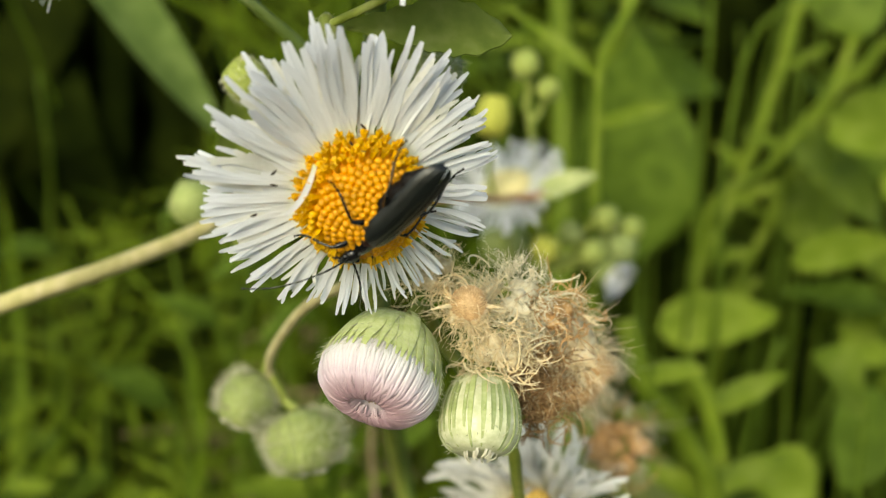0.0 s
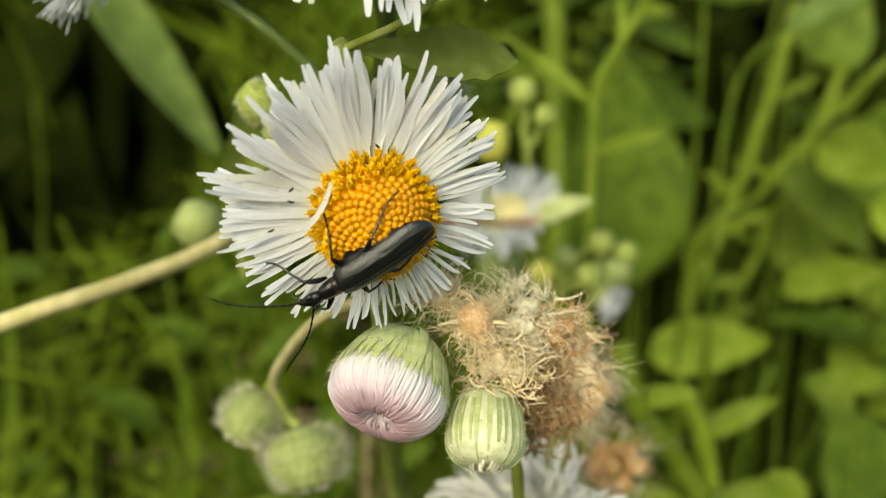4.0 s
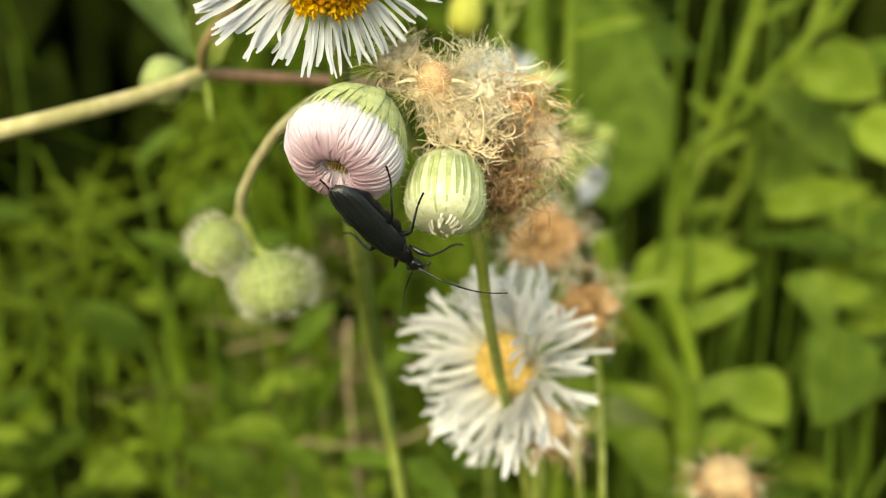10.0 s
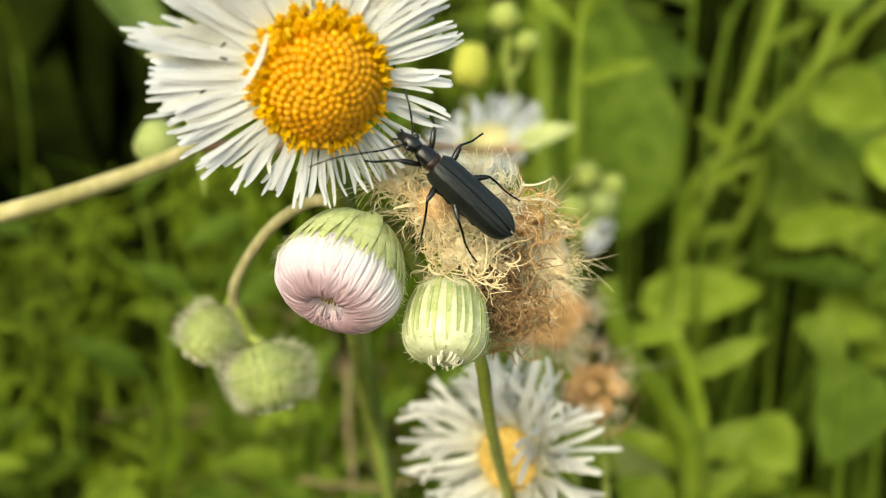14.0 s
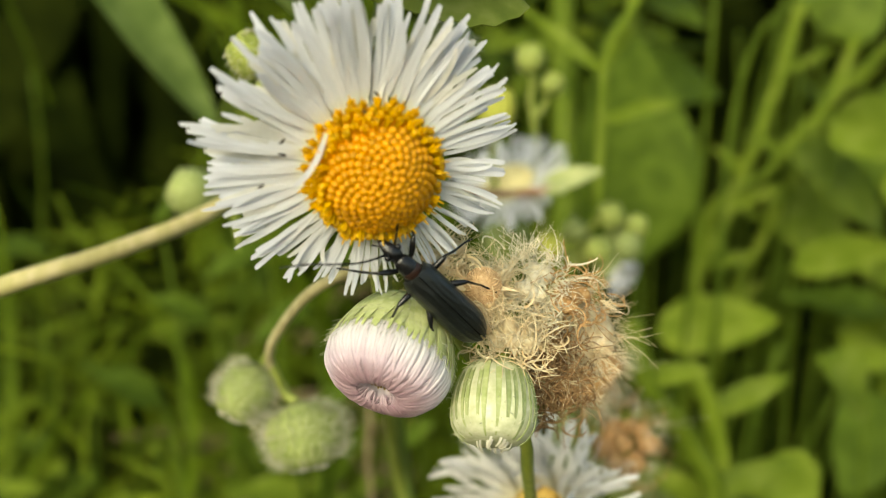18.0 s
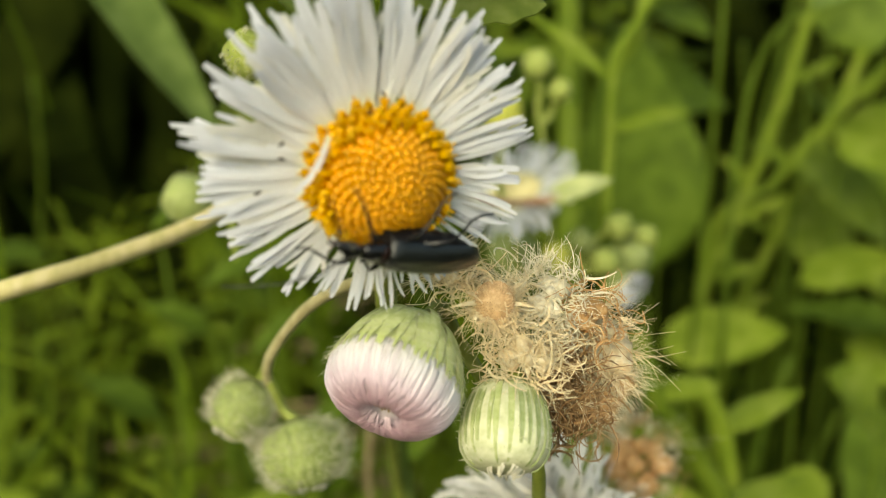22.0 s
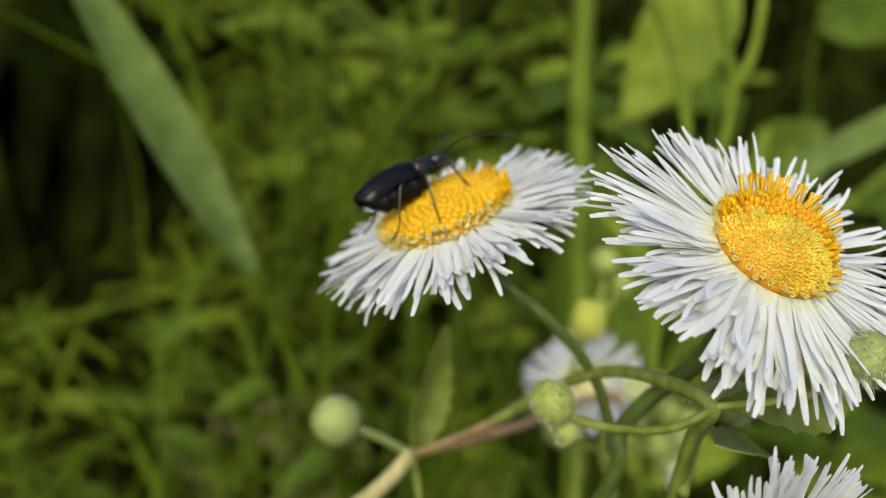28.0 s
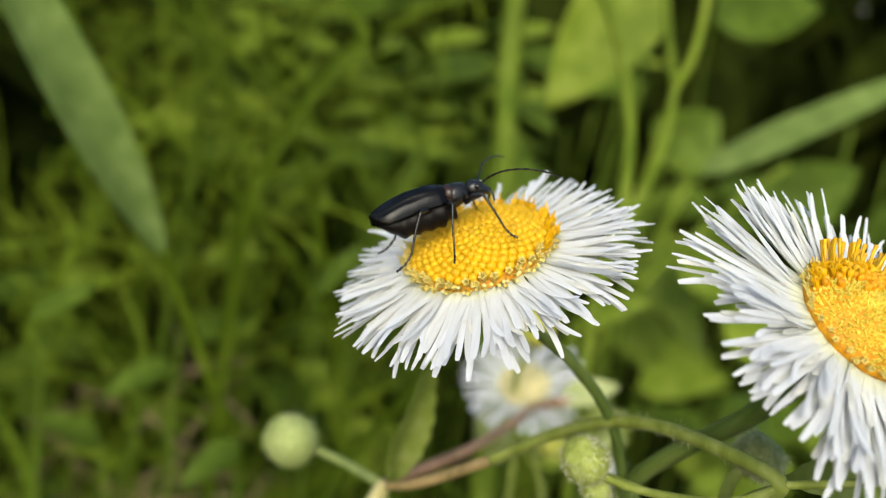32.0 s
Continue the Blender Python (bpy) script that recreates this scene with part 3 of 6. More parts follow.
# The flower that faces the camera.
rngA = random.Random(11)
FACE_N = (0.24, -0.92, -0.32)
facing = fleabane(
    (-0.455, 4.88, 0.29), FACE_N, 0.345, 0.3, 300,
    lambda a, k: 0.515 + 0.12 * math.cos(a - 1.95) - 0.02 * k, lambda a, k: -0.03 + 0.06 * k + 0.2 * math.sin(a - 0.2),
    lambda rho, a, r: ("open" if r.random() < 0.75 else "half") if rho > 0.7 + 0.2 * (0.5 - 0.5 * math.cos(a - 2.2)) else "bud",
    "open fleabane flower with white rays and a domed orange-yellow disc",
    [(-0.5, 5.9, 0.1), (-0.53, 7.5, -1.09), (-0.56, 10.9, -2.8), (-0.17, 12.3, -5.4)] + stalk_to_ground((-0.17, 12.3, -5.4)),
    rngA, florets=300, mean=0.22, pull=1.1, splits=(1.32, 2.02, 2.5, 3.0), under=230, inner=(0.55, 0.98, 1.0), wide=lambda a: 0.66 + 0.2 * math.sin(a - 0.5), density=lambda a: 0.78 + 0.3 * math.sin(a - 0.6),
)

# The flower seen in three-quarter view, above.
rngB = random.Random(23)
upper = fleabane(
    (-0.46, 4.94, 2.35), (0.16, -0.74, 0.64), 0.395, 0.25, 300,
    lambda a, k: 0.7 - 0.03 * k + 0.07 * math.cos(a - 3.6), lambda a, k: -0.08 + 0.09 * k + 0.12 * math.sin(a) + 0.05 * math.sin(2 * a + 1),
    lambda rho, a, r: ("tall" if r.random() < 0.65 else "open") if rho * math.cos(a - 1.15) > 0.62 else ("fringe" if rho > 0.95 else r.choice(("open", "half", "bud")) if rho * math.cos(a - 1.15) > r.uniform(-0.08, 0.22) else "pale"),
    "wide open fleabane flower with dense white rays and a yellow disc",
    [(-0.5, 5.4, 1.9), (-0.45, 5.9, 1.6), (-0.67, 6.77, 0.99), (-0.62, 7.2, 0.4), (-0.52, 10.6, -2.3), (-0.17, 12.3, -5.4)],
    rngB, florets=400, inner=(0.5, 0.95, 1.0), wide=lambda a: 0.86 - 0.17 * math.sin(a), stalk_mat=DARK_STALK, mean=0.17, pull=0.6, twist=0.1, under=190, density=lambda a: 0.95 - 0.2 * math.cos(a - 0.6),
)

# The flower seen almost edge-on, where the second beetle feeds.
rngC = random.Random(37)
SIDE_N = (-0.47, -0.37, 0.8)
edge_on = fleabane(
    (-2.28, 6.4, 2.58), SIDE_N, 0.49, 0.16, 290,
    lambda a, k: 0.62 - 0.03 * k, lambda a, k: -0.2 + 0.1 * k + 0.1 * math.cos(a - 0.3),
    lambda rho, a, r: "open" if rho > 0.93 and math.cos(a - 0.6) > 0.2 else "fringe" if rho > 0.93 else "bright",
    "fleabane flower with white rays bent down round a flat yellow disc",
    [(-1.95, 6.55, 2.2), (-1.7, 6.54, 2.03), (-1.4, 6.55, 1.82), (-0.98, 6.75, 1.45), (-0.75, 6.9, 1.05), (-0.66, 7.0, 0.75)],
    rngC, florets=320, inner=(0.5, 0.95, 1.0), wide=lambda a: 0.8 - 0.16 * math.sin(a), stalk_mat=DARK_STALK, stalk_r=(0.04, 0.045), mean=0.15, pull=0.5, twist=0.1, under=190, fringe=110,
)


def specks(parent, spots):
    """Tiny dark crumbs lying on a flower: (radius, angle, height, turn)."""
    for r, a, z, w in spots:
        me = raw("crumb", *tube_geo([Vector((-0.02, 0, 0)), Vector((-0.006, 0.002, 0.004)), Vector((0.008, 0, 0.003)), Vector((0.022, -0.002, 0))], lambda t: 0.002 + 0.006 * math.sin(math.pi * t), 6))
        part("crumb", me, SPECK, parent, Matrix.Rotation(a, 4, "Z") @ Matrix.Translation((r * U, 0, z * U)) @ Matrix.Rotation(w, 4, "Z"))


specks(facing, ((0.52, 2.75, 0.1, 1.2), (0.5, 2.88, 0.1, 0.1), (0.6, 3.2, 0.08, 0.4), (0.34, 1.75, 0.12, 0.6), (0.3, 1.6, 0.16, 1.5), (0.42, 1.55, 0.08, 0.9), (0.2, 1.3, 0.235, 0.4), (0.36, 0.2, 0.06, 0.5)))
specks(upper, ((0.3, 2.2, 0.1, 1.2), (0.1, 0.6, 0.19, 0.7), (0.2, 5.4, 0.17, 0.3), (0.25, 0.1, 0.15, 1.0)))
specks(edge_on, ((0.36, 5.6, 0.1, 0.7), (0.2, 0.5, 0.17, 1.4)))
part("ray", RAYS[3], PETAL, facing, Matrix.Translation((-0.27 * U, 0.25 * U, 0.2 * U)) @ Matrix.Rotation(-2.3, 4, "Z") @ Matrix.Rotation(0.15, 4, "Y") @ Matrix.Diagonal((0.52, 0.9, 0.52, 1)), "stray white ray bent over the disc")

# The lower flower, past its best.
F_DULL = F_HALF.copy()
F_DULL.materials.clear()
F_DULL.materials.append(DULL)


def lower_flower():
    rng = random.Random(41)
    root = thing("withering_flower", "fading fleabane flower with ragged cream rays and dull disc", "flower", WM((0.86, 8.05, -2.5), (-0.62, -0.78, -0.02)), group="fleabane flowers")
    prof = [(0.14, -0.15), (0.28, -0.03), (0.3, 0.03), (0.24, 0.09), (0.12, 0.1), (0.03, 0.09)]
    disc = part("disc", raw("disc", *revolve_geo(prof, 22)), DULL, root)
    for i in range(120):
        rho = math.sqrt((i + 0.5) / 120)
        a = i * 2.399963
        m = Matrix.Rotation(a, 4, "Z") @ Matrix.Translation((rho * 0.3 * U, 0, (0.09 - 0.05 * rho * rho) * U)) @ Matrix.Rotation(rng.uniform(-0.4, 0.4), 4, "X") @ Matrix.Scale(rng.uniform(0.7, 1.2), 4)
        part("floret", F_DULL, DULL, disc, m)
    flower_rays(root, 0.29, 280, lambda a, k: 0.6 + 0.05 * k, lambda a, k: min(0.8, -0.05 + 0.24 * k + 0.3 * math.cos(a) + 0.3 * math.sin(5 * a) + rng.gauss(0, 0.34)), rng, OLD_RAYS, twist=0.7, wide=1.05, mean=0.42, pull=0.9)
    flower_cup(root, 0.26, rng, 0.22)
    p = [(1.0, 8.4, -2.4), (1.25, 8.9, -2.9), (1.35, 9.3, -4.2)]
    world_tube("stalk", [(0.9, 8.2, -2.41)] + p + stalk_to_ground(p[-1]), (0.05, 0.08), STALK, root)


lower_flower()


# The flower far behind, seen from the side.
def far_flower(center, normal, label, stalk, seed, rays=70, R=0.34, reach=0.5):
    rng = random.Random(seed)
    root = thing("fleabane_flower", label, "flower", WM(center, normal), group="fleabane flowers")
    flower_disc(root, R, 0.12, 90, lambda rho, a, r: "pale", rng, PALE_DISC)
    flower_rays(root, R, rays, lambda a, k: reach, lambda a, k: 0.0 + 0.12 * k, rng)
    flower_cup(root, R, rng, 0.26, 18)
    if stalk:
        world_tube("stalk", stalk, 0.06, STALK, root)
    return root


far_flower((0.9, 12.45, 0.9), (-0.35, -0.66, 0.66), "white fleabane flower behind a leaning stalk, out of focus", [(1.0, 12.6, 0.8), (1.2, 12.6, 0.6), (1.5, 12.15, 0.82)], 51, 90, 0.36, 0.58)


# ---- buds ----


def bract_mesh(prof, w0, out=0.01, name="bract", thick=0.008, cup=0.08):
    line = spline([(r + out, 0, z) for r, z in prof], 3)
    return raw(name, *strip_geo(line, lambda t: w0 * (0.7 + 0.3 * math.sin(math.pi * min(1, t * 1.3))) * (1 - 0.75 * max(0, t - 0.55) / 0.45), lambda t, p: Vector((1, 0, 0.15)), thick, cup=cup))


def body_hairs(name, prof, count, rng, parent, length=0.06, r=0.0022, zr=(0, 1), material=HAIR):
    v, f, spots = [], [], []
    for _ in range(count):
        t = rng.uniform(*zr) * (len(prof) - 1.001)
        i = int(t)
        k = t - i
        rr = prof[i][0] + (prof[i + 1][0] - prof[i][0]) * k
        z = prof[i][1] + (prof[i + 1][1] - prof[i][1]) * k
        a = rng.uniform(0, 2 * math.pi)
        spots.append((Vector((rr * math.cos(a), rr * math.sin(a), z)), Vector((math.cos(a), math.sin(a), rng.uniform(-0.5, 0.5)))))
    hair_geo(rng, spots, v, f, length, r)
    return tagged(part(name, raw(name, v, f), material, parent), kind="stuff")


def pink_bud():
    """A nodding, half-closed head: green hairy cup above, pink rays folded in round a dark mouth."""
    rng = random.Random(61)
    root = thing("closed_flower", "nodding half-closed fleabane with pink rays and green cup", "flower", WM((-0.37, 5.38, -0.75), (-0.3, -0.56, -0.76)), group="fleabane flowers")
    cup_prof = [(0.05, -0.375), (0.14, -0.36), (0.235, -0.29), (0.305, -0.18), (0.35, -0.06), (0.366, 0.02), (0.35, 0.05)]
    cup = part("cup", raw("cup", *revolve_geo(cup_prof, 32)), BUD_BRACT, root)
    b = bract_mesh([(0.08, -0.377), (0.145, -0.362), (0.24, -0.292), (0.312, -0.18), (0.357, -0.06), (0.374, 0.0), (0.38, 0.06)], 0.08, 0.004, thick=0.002, cup=-0.04)
    b.materials.append(BUD_BRACT)
    for i in range(44):
        a = 2 * math.pi * i / 44 + rng.uniform(-0.06, 0.06)
        part("bract", b, SOFT, cup, Matrix.Rotation(a, 4, "Z") @ Matrix.Diagonal((1, rng.uniform(0.6, 1.2), rng.uniform(0.86, 1.06), 1)))
    core = [(0.3, -0.06), (0.372, 0.04), (0.368, 0.1), (0.34, 0.18), (0.28, 0.242), (0.19, 0.272), (0.145, 0.255), (0.115, 0.2), (0.1, 0.12), (0.02, 0.08)]
    part("core", raw("core", *revolve_geo(core, 32)), PINK_FOLD, root)
    mv, mf = [], []
    for i in range(34):
        rr, a = 0.08 * math.sqrt((i + 0.5) / 34), i * 2.399963
        p = Vector((rr * math.cos(a), rr * math.sin(a), 0.13 + 0.03 * rr))
        tube_geo([p, p + Vector((0, 0, 0.05)), p + Vector((0.004, 0, 0.07))], (0.011, 0.005), 6, mv, mf)
    tagged(part("mouth_floret", raw("mouth_floret", mv, mf), MOUTH, root, label="dull yellow-brown florets in the mouth"), kind="stuff")
    meshes = []
    for k in range(8):
        bulge = 0.004 + 0.0015 * (k % 3) + (0.006 if k == 7 else 0)
        end = 0.085 + 0.026 * (k % 4)
        sw = 0.03 * ((k * 3) % 5 - 2)
        pts = [(0.3, 0, -0.08), (0.35, 0, -0.02), (0.37 + bulge * 0.5, 0, 0.045), (0.371 + bulge, 0.1 * sw, 0.1), (0.343 + bulge, 0.3 * sw, 0.18), (0.282 + bulge, 0.6 * sw, 0.245), (0.192, 0.9 * sw + 0.012, 0.276 + bulge), (0.12, sw + 0.02, 0.266 + bulge), (end, sw + 0.02, 0.225 - 0.3 * (0.1 - end))]
        line = spline(pts, 3)
        me = raw("ray", *strip_geo(line, lambda t: 0.027 * (1 - 0.5 * t * t), lambda t, p: Vector((p.x - 0.05, p.y, p.z - 0.02)), 0.001, cup=-0.24))
        me.materials.append(PINK_FOLD)
        meshes.append(me)
    for i in range(230):
        a = 2 * math.pi * i / 230 + rng.uniform(-0.04, 0.04)
        s = rng.uniform(0.995, 1.01)
        part("ray", meshes[rng.randrange(8)], PINK_FOLD, root, Matrix.Rotation(a, 4, "Z") @ Matrix.Rotation(rng.gauss(0, 0.03), 4, "X") @ Matrix.Diagonal((s, rng.uniform(0.8, 1.3), s, 1)))
    v, f, spots = [], [], []
    for _ in range(1500):
        k = rng.uniform(0.1, 5.9)
        i, fr = int(k), k - int(k)
        rr = cup_prof[i][0] + (cup_prof[i + 1][0] - cup_prof[i][0]) * fr
        z = cup_prof[i][1] + (cup_prof[i + 1][1] - cup_prof[i][1]) * fr
        a = rng.uniform(0, 6.283)
        spots.append((Vector((rr * math.cos(a), rr * math.sin(a), z)), Vector((math.cos(a) * 0.55, math.sin(a) * 0.55, 0.8))))
    hair_geo(rng, spots, v, f, 0.07, 0.0016)
    tagged(part("hair", raw("hair", v, f), HAIR, root), kind="stuff")
    world_tube("stalk", [(-0.25, 5.6, -0.53), (-0.18, 5.78, -0.42), (-0.12, 5.95, -0.42), (-0.02, 6.15, -0.62), (0.2, 6.15, -0.95), (0.45, 6.05, -1.25)], (0.05, 0.045), STALK, root)


def fold_mat():
    def build(nt, b):
        co = nt.nodes.new("ShaderNodeTexCoord")
        sp = nt.nodes.new("ShaderNodeSeparateXYZ")
        nt.links.new(co.outputs["Object"], sp.inputs[0])
        mr = nt.nodes.new("ShaderNodeMapRange")
        mr.inputs[1].default_value, mr.inputs[2].default_value = -0.0004, 0.0029
        nt.links.new(sp.outputs[2], mr.inputs[0])
        r = ramp(nt, mr.outputs[0], ((0.0, (0.66, 0.71, 0.46)), (0.16, (0.83, 0.83, 0.8)), (0.5, (0.83, 0.81, 0.82)), (0.8, (0.76, 0.64, 0.71)), (0.97, (0.54, 0.37, 0.42))))
        n1 = texture(nt, 6000, 3, (0.3, 1, 0.3))
        r1 = ramp(nt, n1.outputs["Fac"], ((0.3, (0.88, 0.85, 0.87)), (0.7, (1.04, 1.04, 1.04))))
        c = mixc(nt, 1.0, r.outputs[0], r1.outputs[0], "MULTIPLY")
        rn = nt.nodes.new("ShaderNodeObjectInfo").outputs["Random"]
        r3 = ramp(nt, rn, ((0.0, (0.93, 0.89, 0.91)), (0.5, (1.0, 1.0, 1.0)), (1.0, (1.04, 1.05, 1.04))))
        c = mixc(nt, 1.0, c, r3.outputs[0], "MULTIPLY")
        nt.links.new(c, b.inputs["Base Color"])
        b.inputs["Roughness"].default_value = 0.42
        bump(nt, b, n1.outputs["Fac"], 0.3, 0.00002)
        tr = nt.nodes.new("ShaderNodeBsdfTranslucent")
        nt.links.new(c, tr.inputs["Color"])
        mx = nt.nodes.new("ShaderNodeMixShader")
        mx.inputs[0].default_value = 0.4
        nt.links.new(b.outputs[0], mx.inputs[1])
        nt.links.new(tr.outputs[0], mx.inputs[2])
        nt.links.new(mx.outputs[0], nt.nodes["Material Output"].inputs[0])

    return mat("pink_folded_petal", build)


PINK_FOLD = fold_mat()
MOUTH = plant_mat("mouth_floret", (0.22, 0.14, 0.04), (0.34, 0.23, 0.07), (0.45, 0.34, 0.12), 3000, 0.6, 0.1)
pink_bud()


def green_bud(center, axis, R, L, label, seed, stalk, hairs=150, bracts=22, pale=True, mouth=True, name="flower_bud", stalk_mat=STALK, stalk_r=0.045, green=BUD_GREEN, wool=0.062):
    """A closed head: overlapping pointed bracts, paler at the edges, with a few ray tips at the mouth."""
    rng = random.Random(seed)
    root = thing(name, label, "flower bud", WM(center, axis), group="fleabane buds")
    prof = [(0.18 * R, -0.5 * L), (0.66 * R, -0.46 * L), (0.96 * R, -0.25 * L), (R, -0.02 * L), (0.92 * R, 0.2 * L), (0.74 * R, 0.38 * L), (0.52 * R, 0.48 * L)]
    if pale:
        prof = [(0.18 * R, -0.5 * L), (0.5 * R, -0.465 * L), (0.79 * R, -0.33 * L), (0.95 * R, -0.1 * L), (R, 0.12 * L), (0.96 * R, 0.29 * L), (0.8 * R, 0.41 * L), (0.55 * R, 0.46 * L)]
    part("body", raw("body", *revolve_geo(prof, 22)), CUP_PALE if pale else green, root)
    b = bract_mesh([(r * 1.0, z) for r, z in prof[:-1]] + [(0.66 * R, 0.46 * L)], 2 * math.pi * R / bracts * (0.5 if pale else 1.5), -0.003, thick=0.005 if pale else 0.0025, cup=0.08 if pale else -0.14)
    b.materials.append(STRIPE if pale else green)
    for i in range(bracts):
        part("bract", b, BRACT, root, Matrix.Rotation(2 * math.pi * i / bracts + rng.uniform(-0.06, 0.06), 4, "Z") @ Matrix.Diagonal((1, rng.uniform(0.8, 1.2), rng.uniform(0.9, 1.05), 1)))
    if mouth:
        me = raw("ray_tip", *strip_geo(spline([(0.55 * R, 0, 0.4 * L), (0.5 * R, 0.01, 0.5 * L), (0.36 * R, 0.02, 0.54 * L)], 3), lambda t: 0.022 * (1 - 0.7 * t), lambda t, p: Vector((1, 0, 0.2)), 0.006))
        me.materials.append(OLD_PETAL)
        for i in range(22):
            part("ray_tip", me, OLD_PETAL, root, Matrix.Rotation(2 * math.pi * i / 16 + rng.uniform(-0.2, 0.2), 4, "Z") @ Matrix.Diagonal((rng.uniform(0.5, 1.1), 1, rng.uniform(0.92, 1.04), 1)))
    if hairs:
        body_hairs("hair", prof, int(hairs * 1.7), rng, root, wool, 0.0024, (0.03, 0.9))
    if stalk:
        world_tube("stalk", stalk, stalk_r, stalk_mat, root)
    return root


green_bud((0.24, 5.5, -1.05), (-0.06, -0.42, -0.9), 0.262, 0.53, "plump green-and-white striped fleabane bud hanging down", 71,
          [(0.28, 5.55, -0.8), (0.36, 5.8, -0.7), (0.46, 6.05, -0.9), (0.45, 6.05, -1.2)], 70, 28, wool=0.035)
# The pair that hangs on a curved stalk.
green_bud((-1.79, 7.92, -1.38), (-0.5, -0.3, -0.8), 0.24, 0.5, "small hairy green bud on a curved stalk", 72,
          [(-1.66, 7.98, -1.18), (-1.58, 7.95, -1.02), (-1.52, 7.75, -0.93)], 620, 18, False, wool=0.1)
green_bud((-1.25, 7.9, -1.76), (0.25, -0.25, -0.93), 0.35, 0.56, "round hairy green bud hanging from a curved stalk", 73,
          [(-1.33, 7.97, -1.48), (-1.46, 7.98, -1.38), (-1.55, 7.85, -1.12)], 900, 24, False, wool=0.1)
long_stalk = thing("bud_branch", "thin curved tan stalk that carries two buds", "stem", WM((-1.55, 7.85, -1.12), (0, 0, 1)))
world_tube("stalk", [(-1.56, 7.87, -1.15), (-1.5, 7.6, -0.91), (-1.15, 7.1, -0.5), (-0.74, 6.6, -0.28), (-0.5, 6.45, -0.3)], (0.04, 0.05), TAN_STALK, long_stalk)
# The nodding bud on the long branch, the fuzzy young heads, and the bud under the upper flower.
green_bud((-2.83, 9.85, 0.52), (-0.85, -0.2, 0.4), 0.27, 0.5, "soft green bud on a short side stalk", 74,
          [(-2.6, 9.85, 0.45), (-2.35, 9.5, 0.4), (-2.15, 8.8, 0.38)], 50, 18, False, False, stalk_mat=BUD_GREEN, green=BUD_GREEN, wool=0.05)
green_bud((-1.42, 6.25, 1.22), (-0.6, -0.3, 0.5), 0.155, 0.31, "young woolly green bud beside a stem bend", 75,
          [(-1.3, 6.28, 1.12), (-1.1, 6.0, 1.08), (-0.85, 5.5, 1.15), (-0.69, 5.2, 1.32)], 300, 9, False, False, stalk_r=0.03, wool=0.03, green=YOUNG_BUD)
green_bud((-1.28, 6.3, 1.0), (0.3, -0.5, -0.7), 0.1, 0.22, "young woolly green bud beside a stem bend", 76,
          [(-1.28, 6.36, 1.1), (-1.2, 6.25, 1.1), (-1.1, 6.0, 1.08)], 200, 8, False, False, wool=0.03, green=YOUNG_BUD, stalk_r=0.03)
green_bud((0.0, 4.62, 1.73), (0.25, -0.5, 0.7), 0.155, 0.27, "green hairy bud with dark opening florets", 77,
          [(-0.02, 4.65, 1.68), (-0.2, 4.85, 1.48), (-0.69, 5.2, 1.34)], 300, 14, False, False, stalk_r=0.026, wool=0.045)
green_bud((-0.03, 6.2, 1.3), (0.4, -0.3, 0.7), 0.17, 0.3, "hairy green bud with spreading bracts", 79,
          [(-0.1, 6.3, 1.18), (-0.3, 6.2, 1.0), (-0.56, 5.85, 0.65)], 320, 14, False, False)
# Out of focus behind.
green_bud((0.68, 11.7, 1.8), (0.1, -0.1, 1), 0.24, 0.55, "yellow-green closed bud on an upright stalk", 78,
          [(0.66, 11.72, 1.54), (0.65, 12.2, 1.0), (0.9, 12.6, 0.2), (1.0, 13.2, -2.0)] + stalk_to_ground((1.0, 13.2, -2.0)), 0, 14, False, False, green=YELLOW_BUD)
CLUSTER = (
    ((2.42, 12.8, 0.45), (0.8, -0.4, 0.35), 0.19, YOUNG_BUD, "small pale green bud of a loose cluster"),
    ((2.83, 13.0, 0.31), (0.95, -0.3, -0.1), 0.17, YOUNG_BUD, "small pale green bud of a loose cluster"),
    ((2.2, 12.6, -0.05), (0.7, -0.5, 0.2), 0.19, YOUNG_BUD, "small pale green bud of a loose cluster"),
    ((2.66, 12.9, 0.0), (0.7, -0.5, -0.3), 0.22, BUD_GREEN, "small green bud of a loose cluster"),
    ((1.49, 12.6, 0.0), (-0.5, -0.6, 0.2), 0.2, YELLOW_BUD, "small yellow-green bud of a loose cluster"),
    ((1.9, 12.9, 0.25), (0.5, -0.3, 0.5), 0.16, BUD_GREEN, "small green bud of a loose cluster"),
    ((0.95, 13.4, 0.1), (-0.3, -0.6, 0.5), 0.36, BUD_GREEN, "large soft green bud of a loose cluster"),
    ((1.20, 12.60, 2.69), (-0.2, -0.3, 0.9), 0.2, YOUNG_BUD, "small green bud high in a loose cluster"),
    ((1.55, 12.80, 2.37), (0.3, -0.3, 0.8), 0.16, YOUNG_BUD, "small green bud high in a loose cluster"),
)
for k, (c, ax, r, green, lab) in enumerate(CLUSTER):
    d = Vector(ax).normalized()
    foot = (1.52, 13.2, -0.25) if k < 7 else (1.3, 13.0, 1.9)
    green_bud(c, ax, r, r * 1.9, lab, 80 + k, [Vector(c) - d * r * 0.8, Vector(c) - d * r * 1.7 + Vector((0, 0.1, -0.05)), (Vector(foot) + Vector(c)) / 2 + Vector((0, 0.1, -0.12)), foot], 30, 12, False, False, green=green, stalk_mat=YOUNG_BUD)
